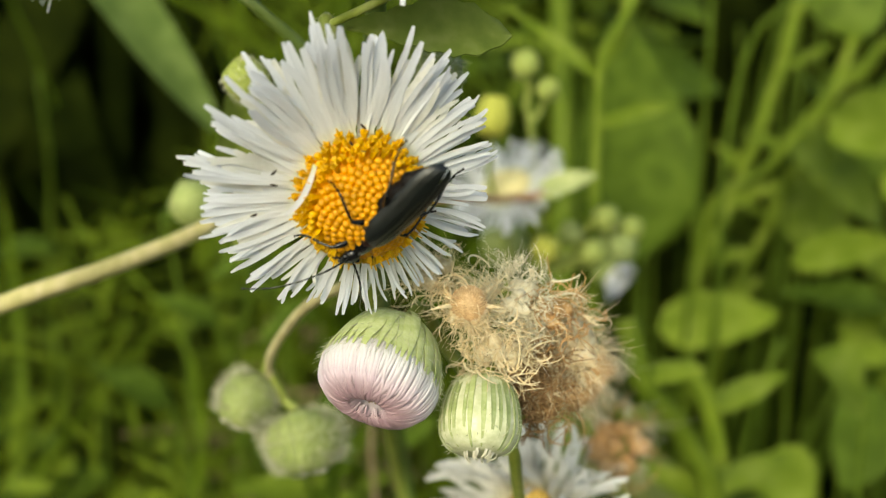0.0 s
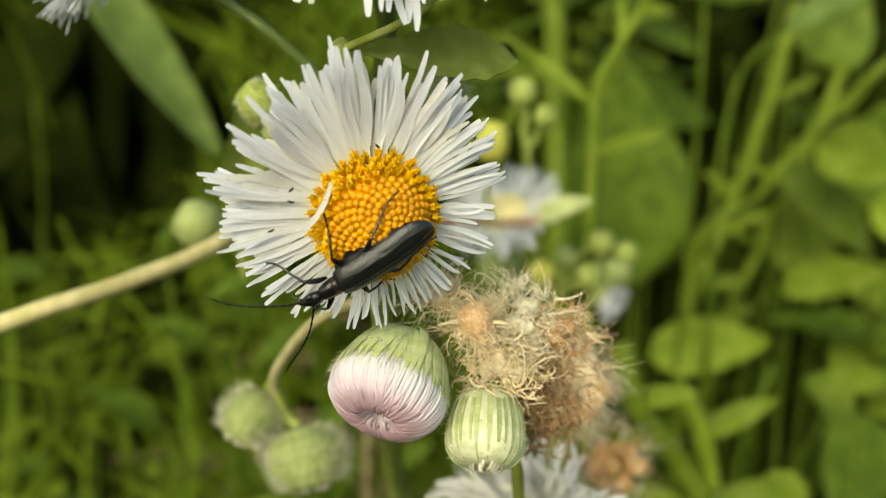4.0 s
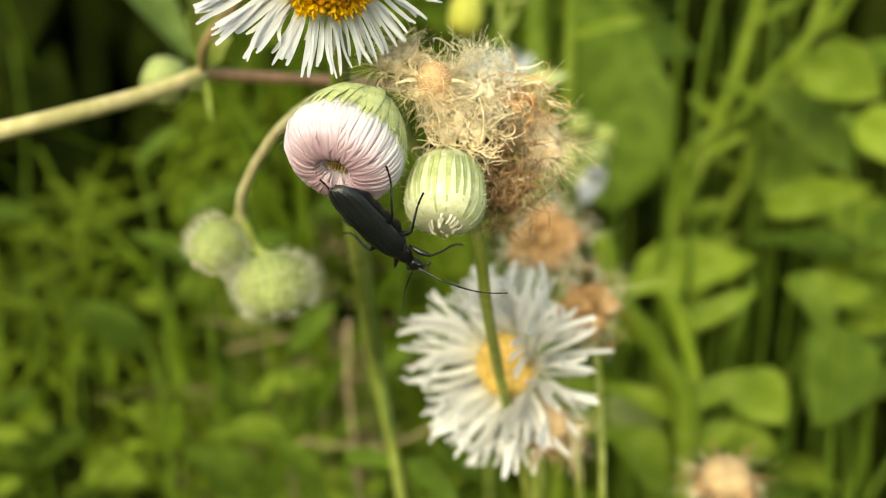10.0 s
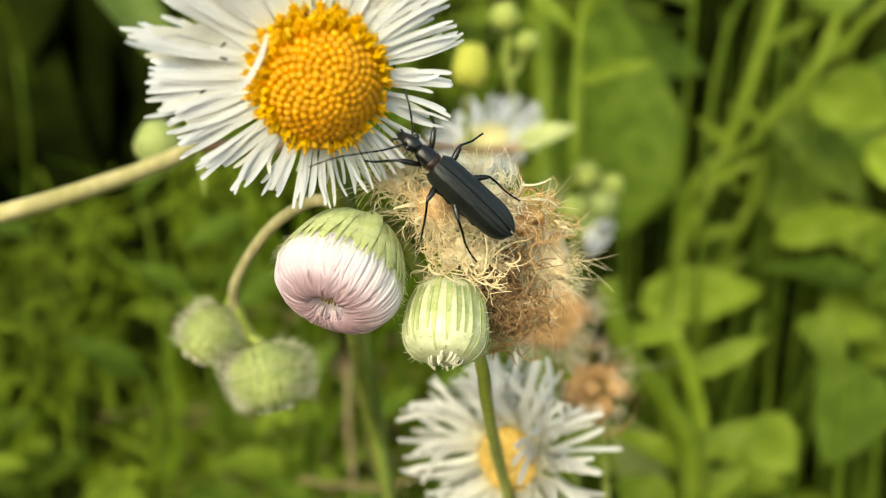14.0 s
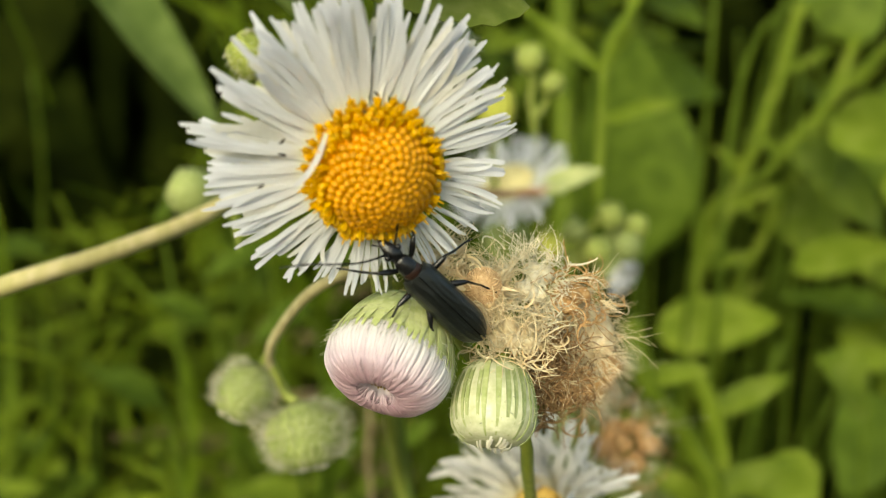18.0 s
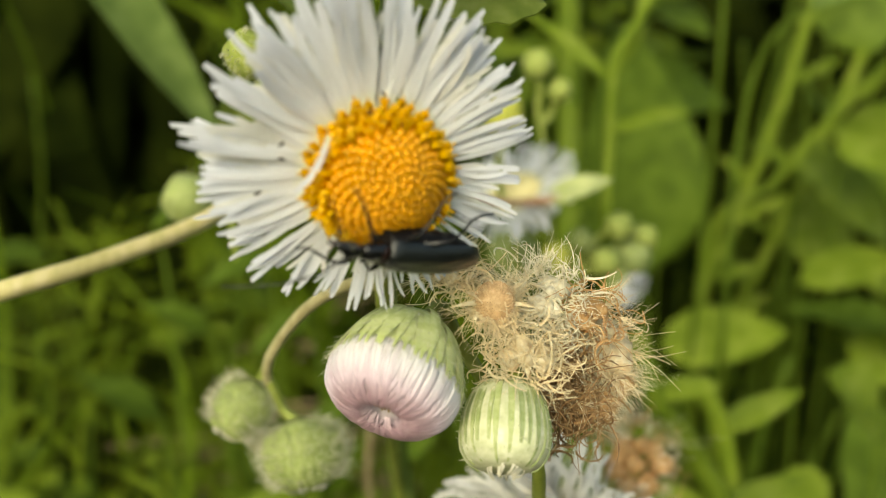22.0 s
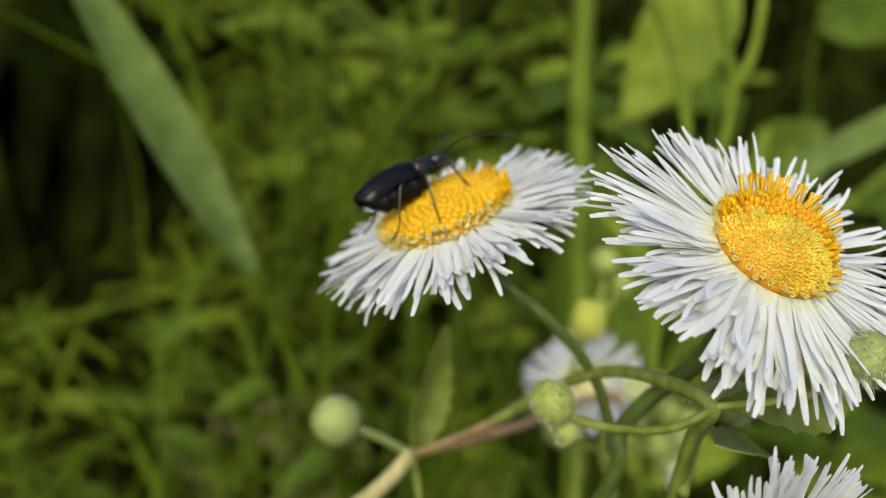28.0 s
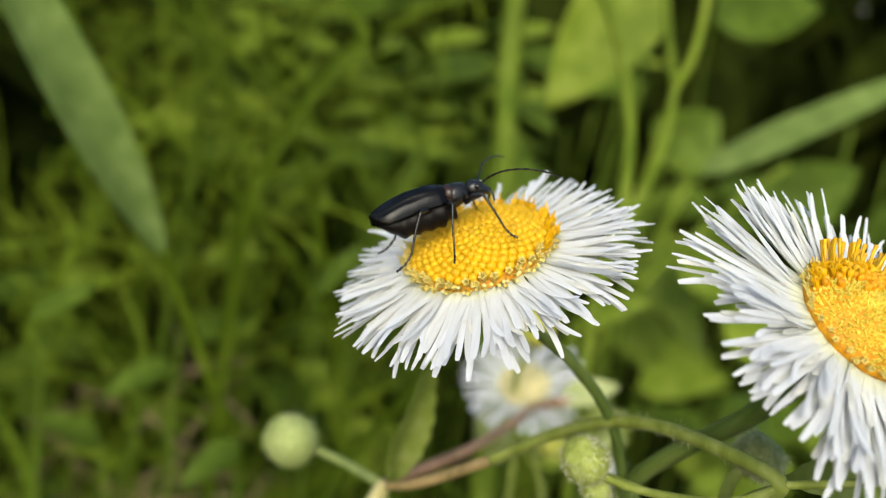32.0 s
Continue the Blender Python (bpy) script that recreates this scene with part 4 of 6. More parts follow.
world_tube("side_stalk", [(1.3, 13.0, 1.9), (1.45, 13.2, 0.9), (1.52, 13.2, -0.25), (1.7, 13.3, -2.0)] + stalk_to_ground((1.7, 13.3, -2.0)), 0.05, STALK, thing("fleabane_plant", "slender green stem bearing a loose cluster of buds", "plant", WM((1.52, 13.2, -0.25), (0, 0, 1))))


def opening_bud(center, axis, R, label, seed, stalk):
    """A bud whose white rays have just pushed out."""
    rng = random.Random(seed)
    root = thing("flower_bud", label, "flower bud", WM(center, axis), group="fleabane buds")
    flower_cup(root, R, rng, R * 1.5, 18)
    flower_rays(root, R, 60, lambda a, k: 0.22 - 0.03 * k, lambda a, k: 1.0 + 0.25 * k, rng, wide=1.3)
    world_tube("stalk", stalk, 0.045, YOUNG_BUD, root)


opening_bud((2.5, 12.7, -0.4), (0.75, -0.45, -0.6), 0.2, "green bud with white ray tips just opening", 89, [(2.36, 12.8, -0.3), (2.2, 12.95, -0.22), (1.8, 13.15, -0.3), (1.52, 13.2, -0.35)])

# ---- withered heads ----


def curl(rng, p, size, verts, faces, width=0.018, turns=0.9):
    """One shrivelled ray: a curled strip."""
    d = Vector((rng.gauss(0, 1), rng.gauss(0, 1), rng.gauss(0, 0.8))).normalized()
    s = d.orthogonal().normalized()
    s = Matrix.Rotation(rng.uniform(0, 6.28), 3, d) @ s
    k = rng.uniform(0.3, 1.5) * turns
    L = size * rng.uniform(0.5, 1.2)
    line = []
    q = Vector(p)
    for i in range(8):
        line.append(q.copy())
        ang = k * (i / 7) * 2.6
        q = q + (d * math.cos(ang) + s * math.sin(ang)) * (L / 7)
    strip_geo(line, lambda t: width * (1 - 0.6 * t), lambda t, pp: d.cross(s), 0.004, verts, faces, cup=0.25)


def pappus(rng, p, d, n, L, verts, faces, r=0.0021):
    """One seed's parachute: fine bristles that fan out from a point."""
    d = Vector(d).normalized()
    wide = rng.uniform(0.25, 0.6)
    for _ in range(n):
        e = (d + Vector((rng.gauss(0, wide), rng.gauss(0, wide), rng.gauss(0, wide)))).normalized()
        b = Vector((rng.gauss(0, 1), rng.gauss(0, 1), rng.gauss(0, 1))) * 0.26
        ln = L * rng.uniform(0.6, 1.1)
        tube_geo([p + e * (ln * t) + b * (ln * t * t) for t in (0, 0.3, 0.65, 1)], (r, r * 0.5), 3, verts, faces)


def withered(center, axis, R, label, seed, stalk, ball=True, bristles=260, curls=40, fluff=0.4, curl_mat=BROWN, down=False, spread=1.0, name="seed_head", squash=0.8, lump=1.0, bristle_mat=STRAW):
    """A spent head: bare pitted receptacle, reflexed dry bracts, parachutes of bristles and curled rays."""
    rng = random.Random(seed)
    R0, R = R, R if ball else R * 0.3
    root = thing(name, label, "seed head", WM(center, axis), group="withered heads")
    prof = [(0.4 * R, -0.5 * R), (0.85 * R, -0.25 * R), (R, 0.0), (0.92 * R, 0.42 * R), (0.66 * R, 0.74 * R), (0.3 * R, 0.92 * R), (0.04 * R, 0.97 * R)]
    rec = part("receptacle", raw("receptacle", *revolve_geo(prof, 22)), RECEPT if ball else curl_mat, root, label="tan pitted receptacle" if ball else "")
    if ball:
        v, f = [], []
        for i in range(260):
            z = 1 - (i + 0.5) / 260 * 0.97
            rr = math.sqrt(1 - z * z)
            a = i * 2.399963
            p = Vector((rr * math.cos(a), rr * math.sin(a), z * 0.97)) * R
            n = p.normalized()
            tube_geo([p - n * 0.006, p + n * 0.006, p + n * 0.011], lambda t: R * 0.046 * (1 - 0.5 * t), 5, v, f)
        tagged(part("pit", raw("pit", v, f), RECEPT, rec), kind="stuff")
    line = spline([(0.8 * R, 0, -0.2 * R), (1.35 * R, 0, -0.15 * R), (1.9 * R, 0, -0.5 * R)], 3)
    me = raw("bract", *strip_geo(line, lambda t: 0.034 * (1 - 0.85 * t), lambda t, p: UPZ, 0.004, cup=0.3))
    me.materials.append(curl_mat)
    for i in range(22):
        part("bract", me, curl_mat, root, Matrix.Rotation(2 * math.pi * i / 22 + rng.uniform(-0.2, 0.2), 4, "Z") @ Matrix.Rotation(rng.uniform(-0.5, 0.7), 4, "Y") @ Matrix.Scale(rng.uniform(0.7, 1.2), 4))
    if bristles:
        # lumps of down under the bristles keep gaps pale, as scattered light would
        v, f = [], []
        for _ in range(11):
            a, zz = rng.uniform(0, 6.283), rng.uniform(-0.9, -0.2)
            p = Vector((math.cos(a), math.sin(a), zz * squash)) * R0 * (0.7 if not ball else 0.9)
            r0 = R0 * rng.uniform(0.3, 0.45) * lump
            base = len(v)
            pv, pf = revolve_geo([(0.3 * r0, -0.9 * r0), (0.8 * r0, -0.6 * r0), (r0, 0), (0.8 * r0, 0.6 * r0), (0.3 * r0, 0.9 * r0)], 12)
            v += [p + q * (1 + 0.45 * noise.noise(q * 90 + p * 9)) for q in pv]
            f += [tuple(base + k for k in q) for q in pf]
        tagged(part("down", raw("down", v, f), curl_mat, root, label="matted dry down"), kind="stuff")
        v, f = [], []
        for _ in range(int(bristles / 8)):
            a, zz = rng.uniform(0, 6.283), rng.uniform(-1.0, 0.5 if not ball else 0.1)
            d = Vector((math.cos(a), math.sin(a), zz))
            p = Vector((d.x, d.y, d.z * squash)) * R0 * rng.uniform(0.75, 1.35)
            d = d.normalized() * 0.9 + Vector((rng.gauss(0, 0.7), rng.gauss(0, 0.7), rng.gauss(0, 0.5) + (0.5 if not ball else 0.2)))
            pappus(rng, p, d, rng.randrange(7, 13), fluff * rng.uniform(0.3, 0.75), v, f)
        tagged(part("bristle", raw("bristle", v, f), bristle_mat, root, label="pale dry bristles"), kind="stuff")
    if curls:
        v, f = [], []
        for _ in range(curls):
            a = rng.uniform(0, 6.283)
            rr = R0 * math.sqrt(rng.uniform(0.05, 2.0)) * spread
            curl(rng, (rr * math.cos(a), rr * math.sin(a), rng.uniform(-1.2, 0.75 if not ball else -0.1) * R0), 0.24, v, f, rng.choice((0.005, 0.006, 0.008, 0.011, 0.016)))
        tagged(part("dry_ray", raw("dry_ray", v, f), curl_mat, root, label="curled dry rays"), kind="stuff")
    if stalk:
        world_tube("stalk", stalk, 0.04, DRY if down else STALK, root)
    return root


JOIN = (0.45, 6.05, -1.22)
withered((0.165, 5.46, -0.345), (-0.05, -0.95, 0.3), 0.11, "bare tan seed head in a tangle of dry bristles", 91,
         [(0.2, 5.62, -0.38), (0.35, 5.95, -0.6), JOIN], True, 276, 81, 0.36, STRAW)
withered((-0.07, 5.66, -0.14), (-0.2, -0.8, 0.5), 0.12, "flat straw-coloured tuft of dry bristles", 191,
         [(0.0, 5.75, -0.2), (0.2, 5.95, -0.55), JOIN], False, 204, 81, 0.3, STRAW, spread=1.2, squash=0.5)
withered((0.5, 5.66, -0.3), (0.2, -0.8, 0.5), 0.14, "whitish seed head with loose curled rays", 192,
         [(0.47, 5.8, -0.42), (0.48, 6.0, -0.8), JOIN], False, 396, 94, 0.4, FLUFF, spread=1.4, bristle_mat=FLUFF)
withered((0.88, 5.95, -0.64), (0.35, -0.75, 0.35), 0.17, "fluffy seed head with pale bristles and rusty rays", 92,
         [(0.7, 6.1, -0.6), (0.6, 6.2, -0.85), JOIN], False, 504, 54, 0.42, STRAW, spread=1.2, lump=1.6)
withered((0.76, 5.74, -0.4), (0.3, -0.7, 0.6), 0.12, "curled rusty tuft of shrivelled rays", 193,
         [(0.66, 5.85, -0.46), (0.58, 6.05, -0.8), JOIN], False, 60, 120, 0.27, RUST, spread=1.4)
withered((0.36, 5.5, -0.68), (0.0, -0.95, -0.1), 0.14, "tangled straw-coloured withered flower head", 93,
         [(0.4, 5.7, -0.75), (0.46, 5.95, -1.0), JOIN], False, 108, 270, 0.26, STRAW, spread=1.3, squash=0.6)
withered((0.6, 5.74, -0.84), (0.2, -0.8, -0.3), 0.15, "tangled light brown withered flower head", 94,
         [(0.6, 5.9, -0.88), (0.52, 6.0, -1.1), JOIN], False, 132, 256, 0.28, BROWN, spread=1.15)
withered((0.7, 5.86, -1.08), (0.3, -0.6, -0.6), 0.145, "dark brown shrivelled flower head", 194,
         [(0.66, 5.98, -1.1), (0.55, 6.04, -1.16), JOIN], False, 48, 175, 0.22, BROWN, spread=1.2)
withered((1.22, 7.85, -3.02), (-0.1, -0.5, 0.6), 0.2, "brown spent head with fluff hanging below", 95,
         [(1.2, 8.05, -3.25), (1.2, 8.5, -3.75), (1.3, 9.3, -4.4)], True, 240, 60, 0.4, BROWN)
withered((1.75, 8.85, -2.0), (-0.5, -0.6, 0.4), 0.3, "rusty spent head with white fluff", 96,
         [(1.85, 8.95, -2.2), (1.95, 9.1, -3.0), (2.0, 9.4, -5.0)] + stalk_to_ground((2.0, 9.4, -5.0)), False, 300, 170, 0.5, RUST, bristle_mat=FLUFF)
withered((1.38, 9.0, -1.3), (0.1, -0.9, 0.1), 0.32, "peach-tan fluffy seed head", 97,
         [(1.4, 9.3, -1.4), (1.6, 9.6, -2.4), (1.9, 9.9, -5.0)] + stalk_to_ground((1.9, 9.9, -5.0)), False, 620, 60, 0.45, RUST, lump=1.3, bristle_mat=FLUFF)
withered((3.26, 9.0, -3.85), (-0.1, -0.5, 0.85), 0.26, "bare tan seed head ringed with bristles", 98,
         [(3.3, 9.15, -4.1), (3.4, 9.4, -5.2)] + stalk_to_ground((3.4, 9.4, -5.2)), True, 260, 40, 0.45, BROWN)

# ---- stems that carry several heads ----


def main_stem():
    root = thing("fleabane_plant", "upright ribbed green fleabane stem under a withered cluster", "plant", WM(JOIN, (0, 0, 1)))
    pts = [JOIN, (0.5, 6.1, -1.45), (0.645, 7.0, -2.12), (0.95, 8.3, -3.18), (1.34, 9.5, -4.6), (1.5, 10.2, -5.7)]
    world_tube("stalk", pts + stalk_to_ground(pts[-1]), (0.042, 0.065), STEM, root, wobble=0.09)
    return root


main_stem()


def long_branch():
    """The leaning branch: pale hairy lower part, node with a leaf, reddish part that runs on behind."""
    root = thing("leaning_plant", "long leaning fleabane, pale green turning reddish, with small leaves", "plant", WM((-2.13, 8.7, 0.37), (0, 0, 1)))
    low = [(-2.13, 8.7, 0.37), (-2.4, 8.35, 0.15), (-2.97, 7.85, -0.15), (-3.73, 7.4, -0.46), (-4.6, 7.1, -0.85), (-6.5, 7.2, -2.2), (-8.5, 8.5, -5.5)]
    world_tube("lower_stalk", low + stalk_to_ground(low[-1], (-0.5, 1)), (0.078, 0.1), PALE_STALK, root, "pale hairy lower stalk")
    world_tube("upper_stalk", [(-2.13, 8.7, 0.37), (-1.92, 8.9, 0.39), (-0.81, 9.86, 0.51), (0.2, 11.0, 0.64), (0.8, 11.8, 0.68), (1.38, 12.0, 0.75), (1.65, 12.05, 0.88)], (0.06, 0.055), RED_STALK, root, "reddish smooth stalk")
    arch = [(-2.1, 8.6, 0.4), (-1.95, 8.15, 0.55), (-1.5, 7.7, 0.87), (-1.2, 7.2, 1.2), (-0.92, 6.69, 1.42), (-0.8, 6.0, 1.46), (-0.69, 5.2, 1.36), (-0.62, 5.6, 1.1), (-0.55, 6.0, 0.6), (-0.5, 6.3, 0.0)]
    world_tube("red_stalk", arch[:3], (0.042, 0.05), BROWN_STALK, root, "reddish brown stalk")
    world_tube("arch", arch[2:], (0.05, 0.05), STALK, root, "arched green hairy stalk")
    rng = random.Random(7)
    v, f, spots = [], [], []
    line = spline(low[:5], 30)
    for _ in range(420):
        p = line[rng.randrange(len(line))]
        d = Vector((rng.gauss(0, 1), rng.gauss(0, 1), rng.gauss(0, 1))).normalized()
        spots.append((p + d * 0.05, d))
    line = spline(arch[2:7], 30)
    for _ in range(520):
        p = line[rng.randrange(len(line))]
        d = Vector((rng.gauss(0, 1), rng.gauss(0, 1), rng.gauss(0, 1))).normalized()
        spots.append((p + d * 0.05, d))
    hair_geo(rng, spots, v, f, 0.038, 0.0015)
    inv = root.matrix_world.inverted()
    me = bpy.data.meshes.new("hair")
    me.from_pydata([tuple(inv @ W(p)) for p in v], [], f)
    tagged(part("hair", me, HAIR, root), kind="stuff")
    return root


branch = long_branch()


def leaf_mesh(name, L, Wd, fold=0.25, droop=0.2, teeth=0, wave=0.03, n=14, seed=1, shape=0.72, thick=0.012):
    """A leaf along +x with a folded midrib, wavy toothed edges and thickness."""
    rng = random.Random(seed)
    verts, faces = [], []
    cols = (-1.0, -0.55, 0.0, 0.55, 1.0)
    for s in (1, -1):
        for i in range(n + 1):
            t = i / n
            w = Wd / 2 * (math.sin(math.pi * min(1, t**shape * 1.0)) ** 0.8) * (1 - 0.1 * t) + 0.012
            if teeth and 0 < i < n:
                w *= 1 + (0.09 if i % 2 else -0.05) * teeth
            z0 = -droop * L * t * t
            for c in cols:
                z = z0 + fold * abs(c) * w + wave * L * math.sin(9 * t + 2 * c) * abs(c) * 0.5 + s * thick / 2 * (1.6 if c == 0 and s < 0 else 1)
                verts.append(Vector((L * t, c * w, z)))
    m, k = (n + 1) * 5, 5
    for i in range(n):
        for c in range(4):
            a = i * k + c
            faces.append((a, a + k, a + k + 1, a + 1))
            faces.append((m + a, m + a + 1, m + a + k + 1, m + a + k))
        for c in (0, 4):
            a = i * k + c
            faces.append((a, m + a, m + a + k, a + k) if c == 0 else (a, a + k, m + a + k, m + a))
    for c in range(4):
        faces.append((c, c + 1, m + c + 1, m + c))
        a = n * k + c
        faces.append((a, m + a, m + a + 1, a + 1))
    return raw(name, verts, faces)


def leaf_pose(p, tip, face):
    """Plan pose for a leaf from p to tip, its upper side towards plan direction face."""
    x = WD(Vector(tip) - Vector(p))
    z = WD(face)
    z = (z - x * z.dot(x)).normalized()
    y = z.cross(x)
    m = Matrix((x, y, z)).transposed().to_4x4()
    m.translation = W(p)
    return m


def branch_leaf(p, tip, face, width, material, label, seed, droop=0.05, fold=0.3, teeth=1, name="leaf", shape=0.72):
    L = (Vector(tip) - Vector(p)).length
    m = branch.matrix_world.inverted() @ leaf_pose(p, tip, face)
    part(name, leaf_mesh(name, L, width, fold, droop, teeth, 0.02, seed=seed, shape=shape), material, branch, m, label)


branch_leaf((-2.05, 8.66, 0.4), (-1.98, 8.25, 1.72), (0.5, -1, 0.1), 0.42, LIT_LEAF, "small pale upright leaf at the node", 3, -0.08, 0.35)
branch_leaf((1.3, 12.0, 0.74), (2.1, 11.85, 1.04), (0, -0.7, 0.7), 0.44, SOFT, "pale green leaf at the end of the stalk", 4)
branch_leaf((-0.62, 5.3, 1.1), (0.2, 5.9, 0.95), (0, -0.5, 0.9), 0.34, LEAF_PALE, "toothed green leaf under the upper flower", 5)
branch_leaf((-0.66, 5.25, 1.36), (0.44, 5.45, 1.36), (-0.1, -0.93, 0.35), 0.4, LIT_LEAF, "toothed green leaf under the upper flower", 6, 0.03, 0.22, 1.2, shape=1.6)
branch_leaf((-2.1, 8.68, 0.33), (-2.0, 8.55, -0.12), (0.3, -1, 0), 0.05, LIT_LEAF, "narrow drooping leaf at the node", 8, 0.1)

# ---- background weeds ----


def back_stem(pts, radius, material, label, leaves=(), name="weed"):
    root = thing(name, label, "weed", WM(pts[0], (0, 0, 1)))
    world_tube("stalk", list(pts) + stalk_to_ground(pts[-1], (0.1, 0.6)), radius, material, root)
    inv = root.matrix_world.inverted()
    for i, (p, tip, face, w, mt, teeth) in enumerate(leaves):
        L = (Vector(tip) - Vector(p)).length
        part("leaf", leaf_mesh("leaf", L, w, 0.18, 0.08, teeth, 0.03, 12, i + 3), mt, root, inv @ leaf_pose(p, tip, face))
    return root


# Openings in the undergrowth, through which the far strips with painted shade show: (right, up) in hundredths of the
# distance, reach, strength.
HOLLOWS = (
    (-52, 14, 14, 0.75), (42, -19, 9, 1.3), (33, 12, 7, 0.8), (30, 15, 4, 0.8), (39, 2, 4.5, 0.8), (39, -8, 5, 0.9), (37, -17, 5, 0.9),
    (25, -17, 4, 0.8), (45, 26, 6, 0.9), (36, 26, 5, 0.8), (21, -1, 3, 0.7), (-33, -2, 4, 0.5), (-41, 20, 7, 0.5),
    (-43, 30, 6, 0.6), (-45, 18, 7, 0.5), (-41, 10, 5, 0.8), (-33, 8, 5, 0.6), (-31, -13, 4, 0.5), (-29, -22, 4, 0.4),
)


def gap_at(p, size=0.085, bias=0.0):
    """True in the openings of the undergrowth."""
    u, v = p.x / p.y * 100, p.z / p.y * 100
    hollow = sum(k * math.exp(-(((u - a) / r) ** 2) - ((v - b) / r) ** 2) for a, b, r, k in HOLLOWS)
    bush = math.exp(-(((u + 8) / 12) ** 2) - ((v - 26) / 13) ** 2) + math.exp(-(((u + 13) / 10) ** 2) - ((v + 28) / 10) ** 2) + 0.6 * math.exp(-(((u - 17) / 8) ** 2) - ((v - 27) / 10) ** 2)
    return noise.noise(Vector((u * size, v * size, 3.7))) > bias - 1.1 * hollow + 0.5 * bush


def Q(u, v, d):
    """Plan point at distance d, u and v in hundredths of d to the right and up."""
    return Vector((u * d / 100, d, v * d / 100))


# Upright pale stems behind the facing flower.
back_stem([(2.42, 18.4, 12), (2.43, 18.2, 7.5), (2.43, 18.0, 5.2), (2.42, 17.5, 1.8), (2.4, 17.2, -2), (2.4, 17.2, -6)], (0.24, 0.3), LEAF_LIGHT, "thick upright light green weed stem", name="weed")
tall = back_stem([(3.9, 14.0, 5.97), (3.35, 13.4, 4.6), (2.7, 13.25, 3.4), (2.43, 13.31, 2.83), (2.36, 13.4, 1.2), (2.33, 13.6, -1.5), (2.3, 14, -4)], (0.07, 0.1), LEAF_LIGHT, "tall pale green weed with forked stems",
    [((2.42, 13.3, 2.6), (1.0, 13.6, 3.9), (0, -1, 0.2), 0.22, LEAF_LIGHT, 0), ((2.4, 13.3, 1.9), (3.7, 13.6, 2.35), (0, -0.8, 0.6), 0.32, LEAF_LIGHT, 0)], "weed")
world_tube("side_stalk", [(3.9, 14.0, 5.97), (3.79, 14.20, 6.93), (3.69, 14.40, 8.36), (3.67, 14.60, 10.18)], (0.09, 0.06), LEAF_LIGHT, tall)
world_tube("side_stalk", [(3.9, 14.0, 5.97), (4.21, 14.00, 6.61), (4.39, 14.00, 7.88), (4.41, 14.00, 9.58)], (0.09, 0.06), LEAF_LIGHT, tall)
world_tube("side_stalk", [(2.90, 13.60, 4.29), (2.84, 13.60, 5.26), (2.48, 13.70, 6.64), (1.96, 13.80, 7.61), (1.25, 14.00, 8.91)], (0.1, 0.08), LEAF_LIGHT, tall)
world_tube("side_stalk", [(2.43, 13.31, 2.83), (2.83, 13.50, 3.40), (2.90, 13.60, 4.29)], (0.1, 0.1), LEAF_LIGHT, tall)
def stem_leaves(root_points, seed):
    """A few short side leaves for a bare stem: (foot, tip, face, width, material, teeth)."""
    rng = random.Random(seed)
    line = spline(root_points, 6)
    out = []
    for k in (5, 10, 15):
        p = line[min(k, len(line) - 1)]
        s = 1 if (k // 5) % 2 else -1
        out.append((p, p + Vector((s * rng.uniform(0.8, 1.6), -0.2, rng.uniform(0.1, 0.9))), (0, -0.9, 0.5), rng.uniform(0.3, 0.5), LEAF_LIGHT, 0))
    return out


# Leaning stems on the broad-leaved side.
LEAN_1 = [Q(58, 30, 21), Q(44, 17, 22), Q(37, 9, 22.6), Q(30, 2, 23.5)]
back_stem(LEAN_1, (0.12, 0.17), LEAF_LIGHT, "leaning light green weed stem", stem_leaves(LEAN_1, 1))
LEAN_2 = [Q(42, 32, 24), Q(38, 18, 24), Q(33, 5, 24.5), Q(29, -6, 25)]
back_stem(LEAN_2, (0.15, 0.2), LEAF_LIGHT, "leaning light green weed stem", stem_leaves(LEAN_2, 2))
LEAN_3 = [Q(50, 30, 26), Q(42, 12, 26), Q(36, 0, 26.5), Q(32, -10, 27)]
back_stem(LEAN_3, (0.14, 0.2), LEAF_LIGHT, "leaning light green weed stem", stem_leaves(LEAN_3, 3))
LEAN_4 = [Q(21, -8, 14), Q(23.5, -16, 14), Q(28, -22, 14.5), Q(31, -33, 15)]
back_stem(LEAN_4, 0.2, LEAF_LIGHT, "bent green weed stem", stem_leaves(LEAN_4, 4))
LEAN_5 = [Q(28, -13, 15), Q(31, -20, 15), Q(31.5, -32, 15.5)]
back_stem(LEAN_5, 0.17, LEAF_LIGHT, "upright green weed stem", stem_leaves(LEAN_5, 5))


def grass_blade(p, tip, face, width, label, droop=0.12, material=BLADE, shape=0.6):
    root = thing("grass_blade", label, "grass", leaf_pose(p, tip, face))
    L = (Vector(tip) - Vector(p)).length
    part("blade", leaf_mesh("blade", L, width, 0.35, droop, 0, 0.004, 16, 2, shape), material, root)
    return root


